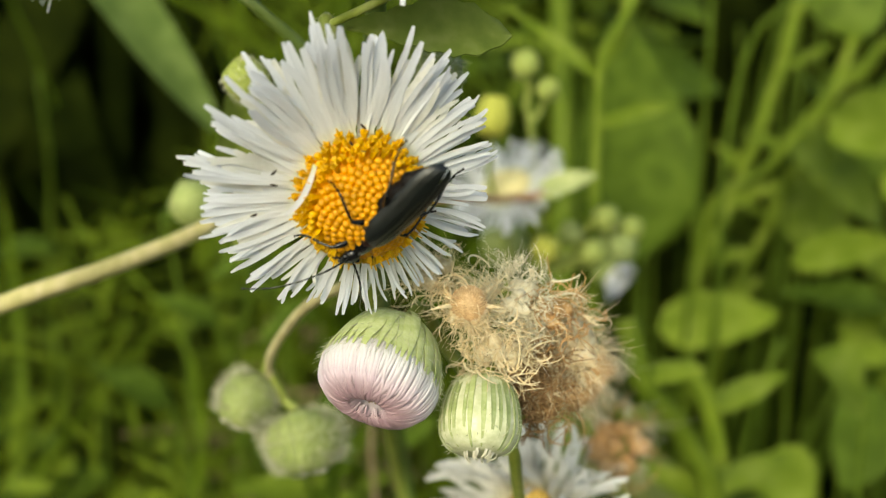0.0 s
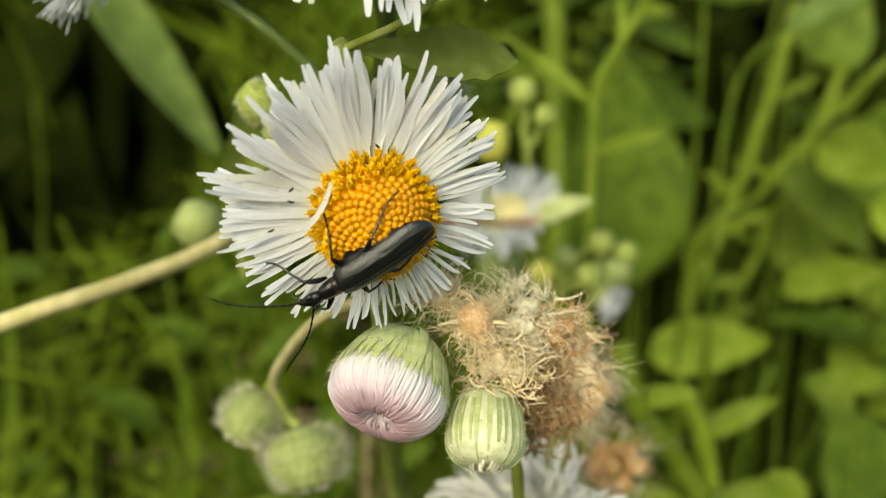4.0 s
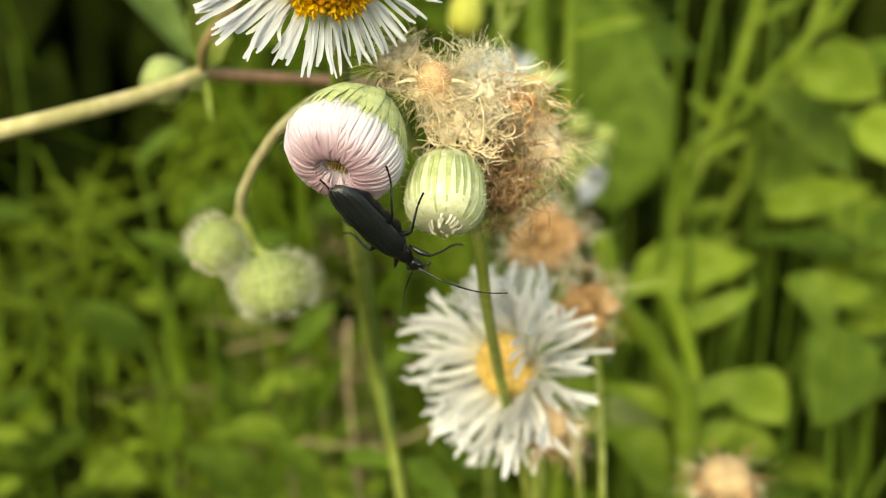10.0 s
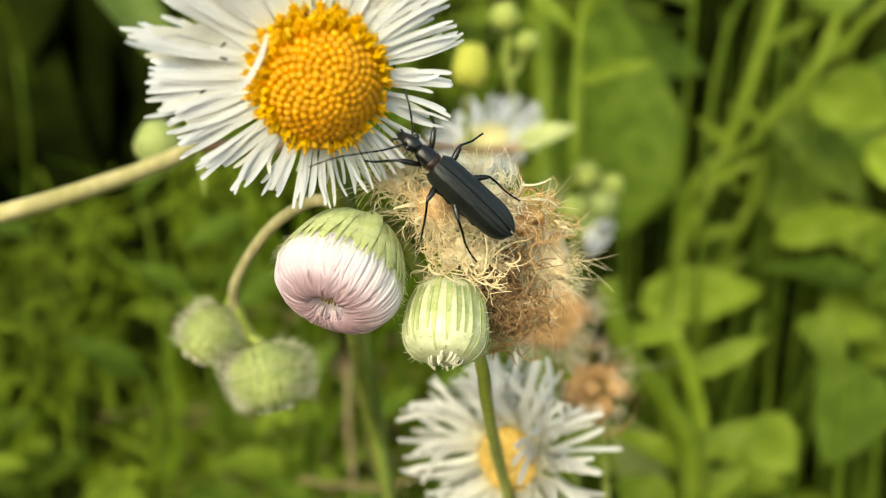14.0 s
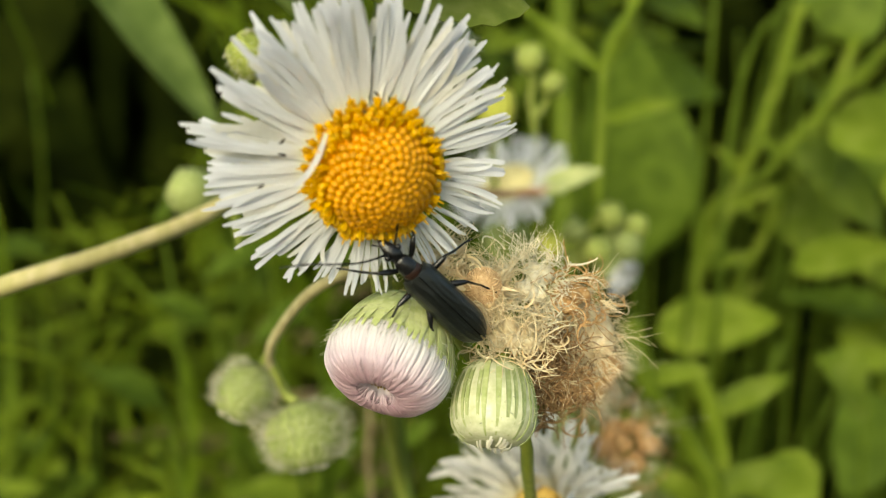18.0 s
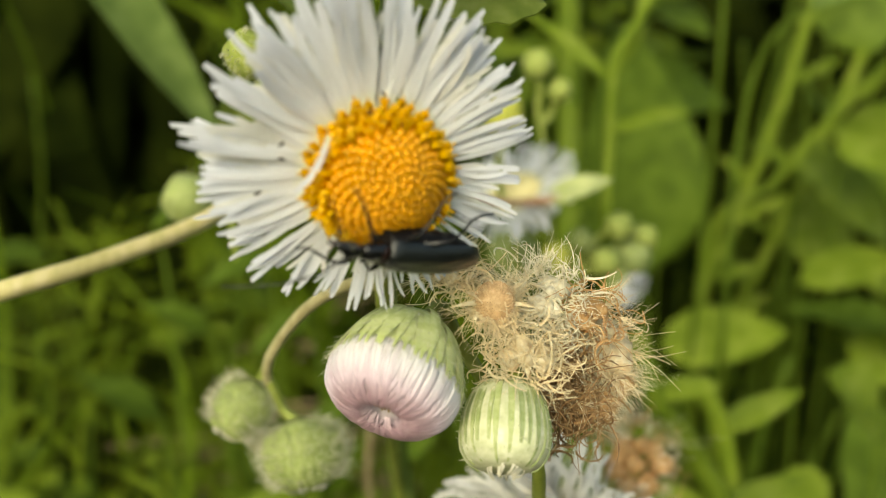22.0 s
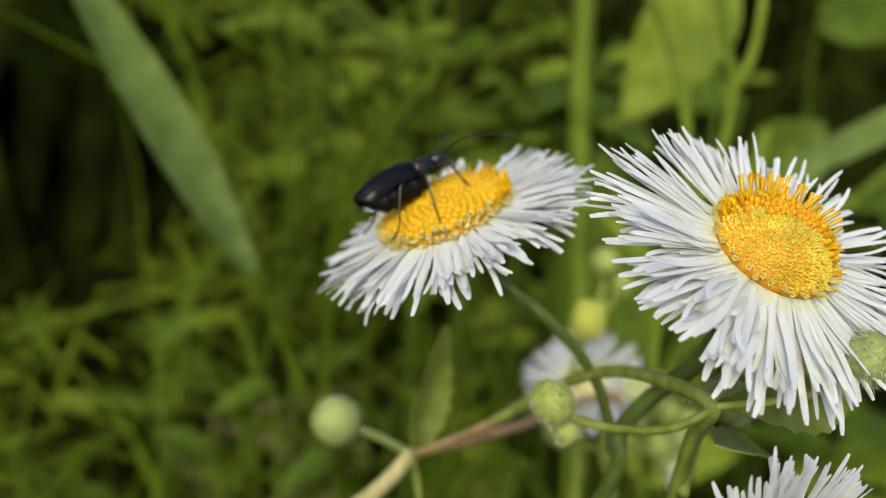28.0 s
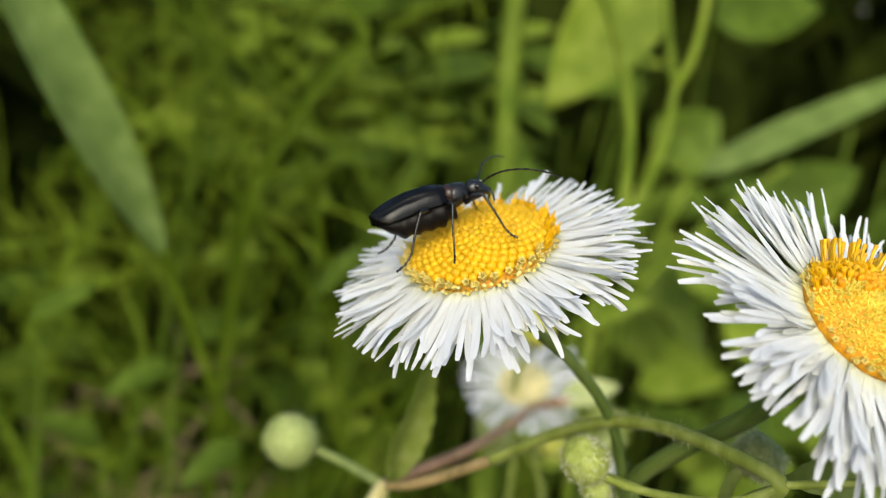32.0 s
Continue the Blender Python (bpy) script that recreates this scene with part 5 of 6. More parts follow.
wide = grass_blade((-4.1, 16.3, 2.05), (-7.85, 14.20, 7.59), (0.5, -1, 0.2), 1.02, "broad arching bluish-green grass blade", -0.02, shape=0.9)
world_tube("sheath", [(-4.2, 16.2, 2.25), (-3.7, 16.8, 1.2), (-2.75, 17.75, -0.8), (-2.2, 18.8, -2), (-2.2, 21, -5)] + stalk_to_ground((-2.2, 21, -5)), (0.1, 0.14), GRASS, wide)
leaning = grass_blade((7.3, 18.1, 5.2), (13.4, 16.0, 8.9), (-0.3, -1, 0.4), 0.75, "broad leaning light green grass blade", 0.03)
world_tube("sheath", [(7.4, 18.05, 5.25), (6.6, 18.6, 4.4), (6.3, 19.4, 2.0), (6.4, 20.5, -2.0)] + stalk_to_ground((6.4, 20.5, -2.0)), (0.06, 0.1), LEAF, leaning)


def bent_blade(points, width, label, material):
    """A grass blade that folds over, rooted in the soil."""
    root = thing("bent_grass_blade", label, "grass", WM(points[0], (0, 0, 1)))
    line = spline(list(points) + stalk_to_ground(points[-1], (-0.2, 0.6)), 5)
    v, f = strip_geo(line, lambda t: width * min(1.0, 0.1 + 5 * t), lambda t, p: Vector((0.35, -1, 0.2)), 0.012, cup=0.15)
    inv = root.matrix_world.inverted()
    me = bpy.data.meshes.new("blade")
    me.from_pydata([tuple(inv @ W(p)) for p in v], [], f)
    me.shade_smooth()
    part("blade", me, material, root)


bent_blade([(-2.06, 17.00, 7.98), (-1.58, 17.00, 7.31), (-1.03, 17.00, 6.60), (-1.43, 17.20, 6.09), (-2.04, 17.60, 5.10), (-2.53, 18.00, 3.88), (-2.79, 18.60, 2.54)], 0.3, "folded green grass blade", GRASS)


NEAR_LEAVES = (
    ((4.55, 20.0, -0.3), (4.07, 19.2, 5.3), (0.1, -1, 0.3), 3.0, LEAF, 0),
    ((4.7, 19.0, -1.76), (7.08, 18.2, -1.26), (0, -0.8, 0.6), 1.5, LEAF_LIGHT, 1),
    ((7.72, 18.0, -5.13), (7.91, 17.2, -2.36), (-0.2, -1, 0.3), 2.0, LEAF_LIGHT, 0),
    ((8.12, 20.5, 2.79), (10.25, 19.7, 0.53), (0, -0.6, 0.8), 2.1, LEAF_LIGHT, 1),
    ((7.64, 19.0, -0.32), (9.68, 18.2, 0.3), (0, -0.7, 0.7), 1.2, LEAF_LIGHT, 0),
    ((8.85, 23.0, 1.81), (10.43, 22.2, -0.25), (0, -1, 0.3), 2.0, LEAF_LIGHT, 1),
    ((8.49, 19.0, 3.02), (9.91, 18.2, 2.18), (-0.2, -0.8, 0.5), 1.9, LEAF_LIGHT, 0),
    ((7.13, 21.0, -3.26), (8.42, 20.2, -1.96), (0, -0.8, 0.5), 1.4, LEAF, 1),
    ((7.42, 20.0, -1.43), (8.61, 19.2, -2.36), (0, -0.8, 0.5), 1.3, LEAF_LIGHT, 0),
    ((8.89, 19.0, -1.35), (9.93, 18.2, -2.47), (0, -0.8, 0.5), 1.8, LEAF_LIGHT, 1),
    ((8.59, 17.0, -2.76), (7.55, 16.2, -4.52), (0, -1, 0.2), 1.6, LEAF, 0),
    ((7.98, 24.0, 4.54), (9.38, 23.2, 3.5), (0, -1, 0.3), 1.5, LEAF, 1),
    ((5.29, 22.0, 3.55), (3.18, 21.2, 1.6), (0, -1, 0.3), 1.6, LEAF, 0),
    ((6.73, 23.0, 4.93), (7.78, 22.2, 6.21), (0, -1, 0.3), 2.0, LEAF, 1),
    ((9.58, 22.0, 5.61), (10.75, 21.2, 7.08), (0, -1, 0.3), 2.2, LEAF, 0),
    ((4.6, 14.8, 7.95), (2.95, 15.4, 5.19), (-0.2, -1, 0.2), 1.75, LEAF_LIGHT, 0),
    ((11.67, 20.0, 4.22), (13.91, 19.2, 5.83), (0, -1, 0.3), 2.0, LEAF, 0),
    ((12.17, 24.0, 10.72), (15.75, 23.2, 11.74), (0, -1, 0.3), 2.2, LEAF, 1),
    ((9.13, 18.0, 1.53), (11.0, 17.2, 0.43), (0, -0.8, 0.5), 1.8, LEAF_LIGHT, 0),
    ((-9.43, 20.0, 2.62), (-7.93, 19.2, 1.39), (0, -0.9, 0.5), 1.6, LEAF_LIGHT, 1),
    ((-7.24, 17.0, -3.53), (-8.17, 16.2, -4.0), (0, -0.8, 0.6), 1.4, LEAF_LIGHT, 0),
    ((-6.31, 20.0, -3.37), (-7.81, 19.2, -2.49), (0, -0.8, 0.6), 1.6, LEAF, 1),
    ((-9.91, 21.0, -0.53), (-7.82, 20.2, 0.28), (0, -0.8, 0.6), 1.6, LEAF, 0),
    ((-10.22, 20.0, 4.58), (-8.68, 19.2, 5.27), (0, -0.8, 0.6), 1.4, LEAF, 1),
    ((-3.33, 18.0, -4.8), (-3.97, 17.2, -3.57), (0, -0.8, 0.6), 1.5, LEAF_LIGHT, 0),
    ((-6.25, 17.0, -4.86), (-4.79, 16.2, -3.79), (0, -0.8, 0.6), 1.5, LEAF_LIGHT, 1),
    ((2.65, 18.0, -3.74), (3.99, 17.2, -4.92), (0, -0.8, 0.6), 1.3, LEAF_LIGHT, 0),
    ((1.45, 15.0, -5.24), (0.28, 14.2, -4.35), (0, -0.8, 0.6), 1.2, LEAF_LIGHT, 1),
    ((-2.91, 16.0, -5.39), (-3.92, 15.2, -4.56), (0, -0.8, 0.6), 1.4, LEAF_LIGHT, 0),
    ((3.37, 14.0, -3.33), (3.44, 13.2, -4.65), (0.2, -1, 0.2), 0.9, LEAF_PALE, 1),
    ((-1.48, 13.33, -4.76), (-2.16, 12.83, -3.85), (0, -0.8, 0.6), 0.92, LEAF_LIGHT, 0),
    ((-0.85, 14.17, -3.28), (-0.11, 13.67, -2.66), (0, -0.8, 0.6), 0.83, LEAF_LIGHT, 1),
    ((-2.12, 14.17, -2.81), (-1.33, 13.67, -1.94), (0, -0.8, 0.6), 1.00, LEAF, 0),
    ((0.25, 15.00, -2.85), (1.09, 14.50, -2.32), (0, -0.8, 0.6), 1.00, LEAF_LIGHT, 1),
    ((-1.06, 12.50, -4.10), (-0.23, 12.00, -4.13), (0, -0.8, 0.6), 0.75, LEAF_LIGHT, 0),
    ((3.45, 13.33, -1.94), (4.24, 12.83, -2.58), (0, -0.8, 0.6), 1.00, LEAF_LIGHT, 1),
    ((-4.48, 14.17, -2.52), (-5.36, 13.67, -1.92), (0, -0.8, 0.6), 1.08, LEAF_LIGHT, 0),
    ((-4.97, 13.33, -3.61), (-3.88, 12.83, -3.01), (0, -0.8, 0.6), 1.00, LEAF_LIGHT, 1),
    ((-6.47, 14.17, -2.68), (-5.46, 13.67, -3.33), (0, -0.8, 0.6), 1.08, LEAF, 0),
    ((-4.12, 15.83, -1.31), (-5.05, 15.33, -0.79), (0, -0.8, 0.6), 1.08, LEAF, 1),
    ((3.65, 12.50, -4.48), (2.73, 12.00, -3.69), (0, -0.8, 0.6), 0.92, LEAF_LIGHT, 0),
    ((4.93, 13.33, -3.17), (5.51, 12.83, -3.75), (0, -0.8, 0.6), 1.08, LEAF_LIGHT, 1),
    ((6.90, 14.17, -2.41), (5.94, 13.67, -1.63), (0, -0.8, 0.6), 1.25, LEAF_LIGHT, 0),
    ((-0.12, 11.67, -4.00), (0.54, 11.17, -4.48), (0, -0.8, 0.6), 0.83, LEAF_LIGHT, 1),
    ((-2.55, 12.50, -4.66), (-3.13, 12.00, -3.89), (0, -0.8, 0.6), 1.00, LEAF_LIGHT, 0),
    ((-3.19, 15.83, 0.04), (-4.17, 15.33, -0.48), (0, -0.8, 0.6), 1.00, LEAF_LIGHT, 1),
    ((-5.41, 16.67, 0.55), (-4.48, 16.17, 1.23), (0, -0.8, 0.6), 1.08, LEAF, 0),
    ((-2.14, 14.17, -0.87), (-2.92, 13.67, -1.43), (0, -0.8, 0.6), 1.00, LEAF_LIGHT, 1),
    ((-0.72, 16.67, 1.33), (-0.09, 16.17, 2.35), (0, -0.8, 0.6), 0.83, LEAF, 0),
    ((4.00, 15.83, 0.93), (4.88, 15.33, 1.48), (0, -0.8, 0.6), 1.00, LEAF_LIGHT, 1),
)
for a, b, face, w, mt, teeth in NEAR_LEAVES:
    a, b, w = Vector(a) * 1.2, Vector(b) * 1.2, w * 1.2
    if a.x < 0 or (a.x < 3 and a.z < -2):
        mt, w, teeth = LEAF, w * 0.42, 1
    # higher leaves switched to the darker green to stand for shade
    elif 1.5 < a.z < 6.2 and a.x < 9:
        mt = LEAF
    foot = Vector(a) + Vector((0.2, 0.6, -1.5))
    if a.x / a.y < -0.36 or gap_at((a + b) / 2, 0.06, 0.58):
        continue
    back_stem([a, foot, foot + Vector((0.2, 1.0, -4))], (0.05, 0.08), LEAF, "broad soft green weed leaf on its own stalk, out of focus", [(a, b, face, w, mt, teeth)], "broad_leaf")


def dry_stalk(pts, radius, label):
    root = thing("dry_grass", label, "grass", WM(pts[0], (0, 0, 1)))
    world_tube("blade", list(pts) + stalk_to_ground(pts[-1], (0.1, 0.6)), radius, DRY, root, sides=6)


dry_stalk([(-1.21, 15.0, -2.6), (-1.25, 15.2, -3.6), (-1.2, 15.6, -4.6)], 0.05, "upright straw-coloured dry grass stalk")
dry_stalk([(-4.9, 19.0, -2.9), (-4.2, 19.2, -3.0), (-3.2, 19.6, -3.3), (-2.4, 20.0, -4.3)], 0.022, "thin straw-coloured dry grass stalk")
dry_stalk([(0.24, 17.0, -4.9), (-0.74, 17.0, -5.25), (-1.77, 17.5, -5.35), (-2.65, 18.0, -6.0)], 0.035, "fallen straw-coloured dry grass stalk")
dry_stalk([(-4.90, 22.0, -3.9), (-3.54, 22.0, -3.6), (-2.72, 22.5, -3.7), (-1.63, 23.0, -4.4)], 0.035, "fallen brown dry grass stalk")


def dry_litter():
    """Dead straw lying among the weeds, low down."""
    rng = random.Random(211)
    verts, faces = [], []
    for k in range(60):
        d = rng.uniform(27, 36)
        p = Q(rng.uniform(-30, -4), rng.uniform(-33, -17), d) if k < 34 else Q(rng.gauss(-11, 4), rng.gauss(-17, 6), rng.uniform(26, 31))
        lean = Vector((rng.gauss(0, 1), rng.gauss(0, 0.5), rng.gauss(0.3, 0.5))).normalized()
        L = rng.uniform(2, 6)
        bend = Vector((rng.gauss(0, 0.3), rng.gauss(0, 0.3), -0.3)) * L
        line = [p + lean * (L * t) + bend * (t * t) for t in (-0.5, -0.25, 0, 0.25, 0.5)]
        w = rng.uniform(0.04, 0.13)
        strip_geo(line, lambda t: w * (1 - 0.6 * t), lambda t, q: Vector((0.2, -1, 0.4)), 0.02, verts, faces, cup=0.25)
    me = bpy.data.meshes.new("dry_straw")
    me.from_pydata([tuple(W(v)) for v in verts], [], faces)
    thing("dry_straw", "loose brown dead straw among the weeds", "grass", kind="stuff", me=me, material=DRY)


dry_litter()

BROAD = [leaf_mesh("leaf", 3.4 + 0.5 * k, 2.1 + 0.3 * (k % 3), 0.14, (0.25, 0.1, 0.4)[k % 3], k % 2, 0.03, 12, k, 0.78, 0.02) for k in range(5)]
for me in BROAD:
    me.materials.append(LEAF)
BROAD_L = [leaf_mesh("leaf", 3.0 + 0.6 * k, 1.7 + 0.4 * (k % 2), 0.16, (0.3, 0.12, 0.22)[k % 3], 1, 0.03, 12, k + 9, 0.75, 0.02) for k in range(4)]
for me in BROAD_L:
    me.materials.append(LEAF_LIGHT)


def broad_weed(foot, top, rng, leaves, light=0.4, scale=1.0):
    """A leafy weed from the soil to the plan point top."""
    root = thing("broadleaf_weed", "leafy green weed with broad soft leaves" if light < 0.5 else "leafy light green weed with broad leaves", "weed", WM(top, (0, 0, 1)), group="background weeds")
    line = [Vector(top), (Vector(top) * 0.6 + Vector(foot) * 0.4) + Vector((rng.uniform(-1, 1), 0, 0)), Vector(foot)]
    world_tube("stalk", line + stalk_to_ground(foot, (rng.uniform(-0.5, 0.5), 0.6)), (0.08, 0.14), LEAF, root, sides=7, steps=4)
    pts = spline(line, 8)
    for i in range(leaves):
        p = pts[int(i / leaves * (len(pts) - 1))]
        a = i * 2.4 + rng.uniform(-0.5, 0.5)
        d = Vector((math.cos(a), math.sin(a), rng.uniform(-0.15, 0.5))).normalized()
        if gap_at(p, 0.06, 0.1) or gap_at(p + d * (2.2 * scale), 0.06, 0.1):
            continue
        x = WD(d)
        z = Vector((rng.uniform(-0.35, 0.35), -0.55 + rng.uniform(-0.35, 0.35), 0.9))
        z = (z - x * z.dot(x)).normalized()
        m = Matrix((x, z.cross(x), z)).transposed().to_4x4()
        m.translation = W(p)
        me = (BROAD_L if rng.random() < light else BROAD)[rng.randrange(4)]
        part("leaf", me, LEAF, root, root.matrix_world.inverted() @ m @ Matrix.Scale(scale * rng.uniform(0.65, 1.1), 4))
    return root


rw = random.Random(101)
for k in range(34):
    d = rw.uniform(25, 44)
    u = rw.uniform(8, 100)
    top = Q(u, rw.uniform(-26, 40), d)
    # fewer light leaves high up: shade put into the choice of green
    broad_weed(top + Vector((rw.uniform(-2, 2), 4, -13)), top, rw, rw.randrange(9, 15), 0.15 if top.z > 2 else 0.42, rw.uniform(0.7, 1.1))
for k in range(16):
    d = rw.uniform(24, 44)
    u = rw.uniform(-70, 10)
    top = Q(u, rw.uniform(-40, 22), d)
    broad_weed(top + Vector((rw.uniform(-2, 2), 4, -13)), top, rw, rw.randrange(8, 13), rw.uniform(0.1, 0.4), rw.uniform(0.5, 0.9))

for k in range(11):
    d = rw.uniform(19, 25)
    top = Q(rw.uniform(27, 72), rw.uniform(-36, -4), d)
    broad_weed(top + Vector((rw.uniform(-1, 1), 3, -8)), top, rw, 12, 0.4, rw.uniform(0.5, 0.75))

for k in range(9):
    d = rw.uniform(21, 30)
    top = Q(rw.uniform(-56, -22), rw.uniform(-36, -6), d)
    broad_weed(top + Vector((rw.uniform(-1, 1), 3, -6)), top, rw, 13, 0.75, rw.uniform(0.25, 0.4))
for k in range(3):
    d = rw.uniform(24, 30)
    top = Q(rw.uniform(-62, -54), rw.uniform(0, 14), d)
    broad_weed(top + Vector((rw.uniform(-1, 1), 3, -6)), top, rw, 12, 0.8, rw.uniform(0.25, 0.35))
for k in range(6):
    d = rw.uniform(17, 24)
    top = Q(rw.uniform(-22, 0), rw.uniform(-40, -22), d)
    broad_weed(top + Vector((rw.uniform(-1, 1), 3, -6)), top, rw, 12, 0.9, rw.uniform(0.28, 0.42))
for k in range(13):
    d = rw.uniform(26, 40)
    top = Q(rw.uniform(-12, 16), rw.uniform(16, 48), d)
    broad_weed(top + Vector((rw.uniform(-1, 1), 3, -9)), top, rw, 12, 0.95, rw.uniform(0.45, 0.8))
for k in range(9):
    d = rw.uniform(24, 30)
    top = Q(rw.uniform(4, 27), rw.uniform(20, 38), d)
    broad_weed(top + Vector((rw.uniform(-1, 1), 3, -9)), top, rw, 11, 0.95, rw.uniform(0.28, 0.45))


def grass_stuff():
    """Uncounted thin grass and fine weeds that close the view behind."""
    rng = random.Random(131)
    for name, count, us, vs, ds, wid, ln, material, lab in (
        ("grass", 380, (-95, 12), (-55, 45), (19, 46), (0.14, 0.36), (9, 16), GRASS, "thin tangled green grass"),
        ("fine_weeds", 4200, (-100, 16), (-60, 52), (21, 42), (0.06, 0.17), (1.2, 3.6), FERN, "fine feathery dark green weeds"),
        # far backdrop strips, their shade painted by the dark green
        ("far_weeds", 5200, (-130, 190), (-75, 75), (46, 110), (1.5, 5.0), (10, 26), FAR_SHADE, "dense undergrowth, deep shade put into its dark green"),
    ):
        verts, faces = [], []
        for _ in range(count):
            d = rng.uniform(*ds)
            p = Q(rng.uniform(*us), rng.uniform(*vs), d)
            if name == "grass" and gap_at(p - Vector((0, 0, 4)), 0.085, 0.02):
                continue
            if name != "far_weeds" and gap_at(p, 0.085, 0.02):
                continue
            lean = Vector((rng.gauss(0, 0.7), rng.gauss(0, 0.4), 1)) if name != "fine_weeds" else Vector((rng.gauss(0, 0.7), rng.gauss(0, 0.4), rng.gauss(0.8, 0.5)))
            lean.normalize()
            L = rng.uniform(*ln)
            b = p - lean * L * 0.6
            bend = Vector((rng.gauss(0, 0.25), rng.gauss(0, 0.2), -0.12)) * L
            line = [b + lean * (L * t) + bend * (t * t) for t in (0, 0.2, 0.4, 0.6, 0.8, 1.0)]
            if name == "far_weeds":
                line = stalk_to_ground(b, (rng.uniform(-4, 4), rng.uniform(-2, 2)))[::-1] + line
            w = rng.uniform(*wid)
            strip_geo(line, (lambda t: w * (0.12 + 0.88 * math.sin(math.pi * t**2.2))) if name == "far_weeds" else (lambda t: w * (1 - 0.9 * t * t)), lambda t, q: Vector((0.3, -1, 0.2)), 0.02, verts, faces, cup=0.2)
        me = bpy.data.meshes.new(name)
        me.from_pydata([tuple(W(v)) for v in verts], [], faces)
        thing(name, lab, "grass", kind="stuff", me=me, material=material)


grass_stuff()


def meadow():
    """Grass on the soil all round, below and behind the camera."""
    rng = random.Random(151)
    verts, faces = [], []
    for _ in range(5200):
        r, a = 0.22 + 3.2 * rng.random() ** 1.4, rng.uniform(0, 6.283)
        x, y = r * math.cos(a), r * math.sin(a)
        if y > 0.12 and abs(x) < 0.8 and y < 1.3:
            continue
        h = rng.uniform(0.12, 0.34)
        lean = Vector((rng.gauss(0, 0.3), rng.gauss(0, 0.3), 1)).normalized()
        bend = Vector((rng.gauss(0, 0.3), rng.gauss(0, 0.3), -0.1)) * h
        line = [Vector((x, y, -0.01)) + lean * (h * t) + bend * (t * t) for t in (0, 0.3, 0.6, 0.85, 1.0)]
        w = rng.uniform(0.004, 0.012)
        strip_geo(line, lambda t: w * (1 - 0.9 * t * t), lambda t, q: Vector((0.4, -1, 0.2)), 0.0004, verts, faces, cup=0.2)
    me = bpy.data.meshes.new("meadow_grass")
    me.from_pydata([tuple(v) for v in verts], [], faces)
    thing("meadow_grass", "knee-high green meadow grass", "grass", kind="stuff", me=me, material=GRASS)


meadow()

# ---- the beetles ----


def beetle(name, label, stance=1.0, legs=None, wing=None, front=0.17, neck=0.8):
    """A slender black beetle, head towards +x, back towards +z, origin at the middle of its body."""
    root = thing(name, label, "beetle")

    def blob(pname, rings, material, lab="", sides=18):
        """Rings of (x, half width, top, bottom)."""
        v, f = [], []
        for x, w, t, b in rings:
            if x > 0.06 and pname != "abdomen":
                # the fore part is slimmer and shorter in one kind than in the other
                w, t, b, x = w * neck, t * neck, b * neck, 0.43 - (0.43 - x) * (0.43 - front + 0.03) / 0.36
            for k in range(sides):
                a = 2 * math.pi * k / sides
                s = math.sin(a)
                v.append(Vector((x, w * math.cos(a), (t + b) / 2 + (t - b) / 2 * (abs(s) ** 0.85) * (1 if s >= 0 else -1))))
        n = len(rings)
        for i in range(n - 1):
            for k in range(sides):
                a, b2 = i * sides + k, i * sides + (k + 1) % sides
                f.append((a, b2, b2 + sides, a + sides))
        f.append(tuple(reversed(range(sides))))
        f.append(tuple((n - 1) * sides + k for k in range(sides)))
        return part(pname, raw(pname, v, f), material, root, label=lab)

    # the belly is ringed: each segment swells a little
    rings = []
    for k in range(25):
        t = k / 24
        x = -0.41 + 0.56 * t
        w = 0.1 * min(1.0, (0.12 + 2.6 * t) ** 0.5, (1.25 - t) * 2.6)
        swell = 1 + 0.045 * math.cos(t * 2 * math.pi * 6)
        rings.append((x, w * swell, -0.04 * (1 - t) ** 3, -0.045 - 0.11 * min(1.0, 3.2 * t + 0.02) * swell * (1 if t < 0.85 else 0.8)))
    blob("abdomen", rings, BELLY)
    for sgn in (1, -1):
        v, f, rows, cols = [], [], 26, 16
        for layer in (0, 1):
            for i in range(rows + 1):
                t = i / rows
                x = front - (front + 0.425) * t
                w = 0.112 * (0.9 + 0.12 * t) * min(1.0, 0.75 + 3.5 * t) * (1 if t < 0.7 else max(0.0, 1 - ((t - 0.7) / 0.303) ** 2.3) ** 0.6)
                split = 0.003 + 0.02 * max(0.0, t - 0.8)
                for j in range(cols + 1):
                    c = j / cols
                    y = split + c * max(w, 0.008)
                    rib = (0.003 if wing else 0.0018) * math.cos(c * 22) * min(1, 4 * t)
                    z = 0.05 * math.sqrt(max(0, 1 - (c * 0.95) ** 2.4)) + rib - 0.075 * t**3 - 0.05 * c**4 * (1 - t**5) + 0.014 * math.sin(math.pi * min(1, t * 4) / 2)
                    z += (0.0025 if wing else 0.004) * noise.noise(Vector((x * 11, sgn * y * 40, 4.0)))
                    v.append(Vector((x, sgn * y, z + 0.012 - layer * 0.008)))
        m = (rows + 1) * (cols + 1)
        for i in range(rows):
            for j in range(cols):
                a = i * (cols + 1) + j
                q = (a, a + 1, a + cols + 2, a + cols + 1)
                f.append(q)
                f.append(tuple(m + k for k in reversed(q)))
            for j in (0, cols):
                a = i * (cols + 1) + j
                f.append((a, a + cols + 1, m + a + cols + 1, m + a))
        for i in (0, rows):
            for j in range(cols):
                a = i * (cols + 1) + j
                f.append((a, a + 1, m + a + 1, m + a))
        bm = bmesh.new()
        me0 = raw("tmp", v, f)
        bm.from_mesh(me0)
        bmesh.ops.recalc_face_normals(bm, faces=bm.faces)
        bm.to_mesh(me0)
        bm.free()
        me0.shade_smooth()
        me0.set_sharp_from_angle(angle=radians(72))
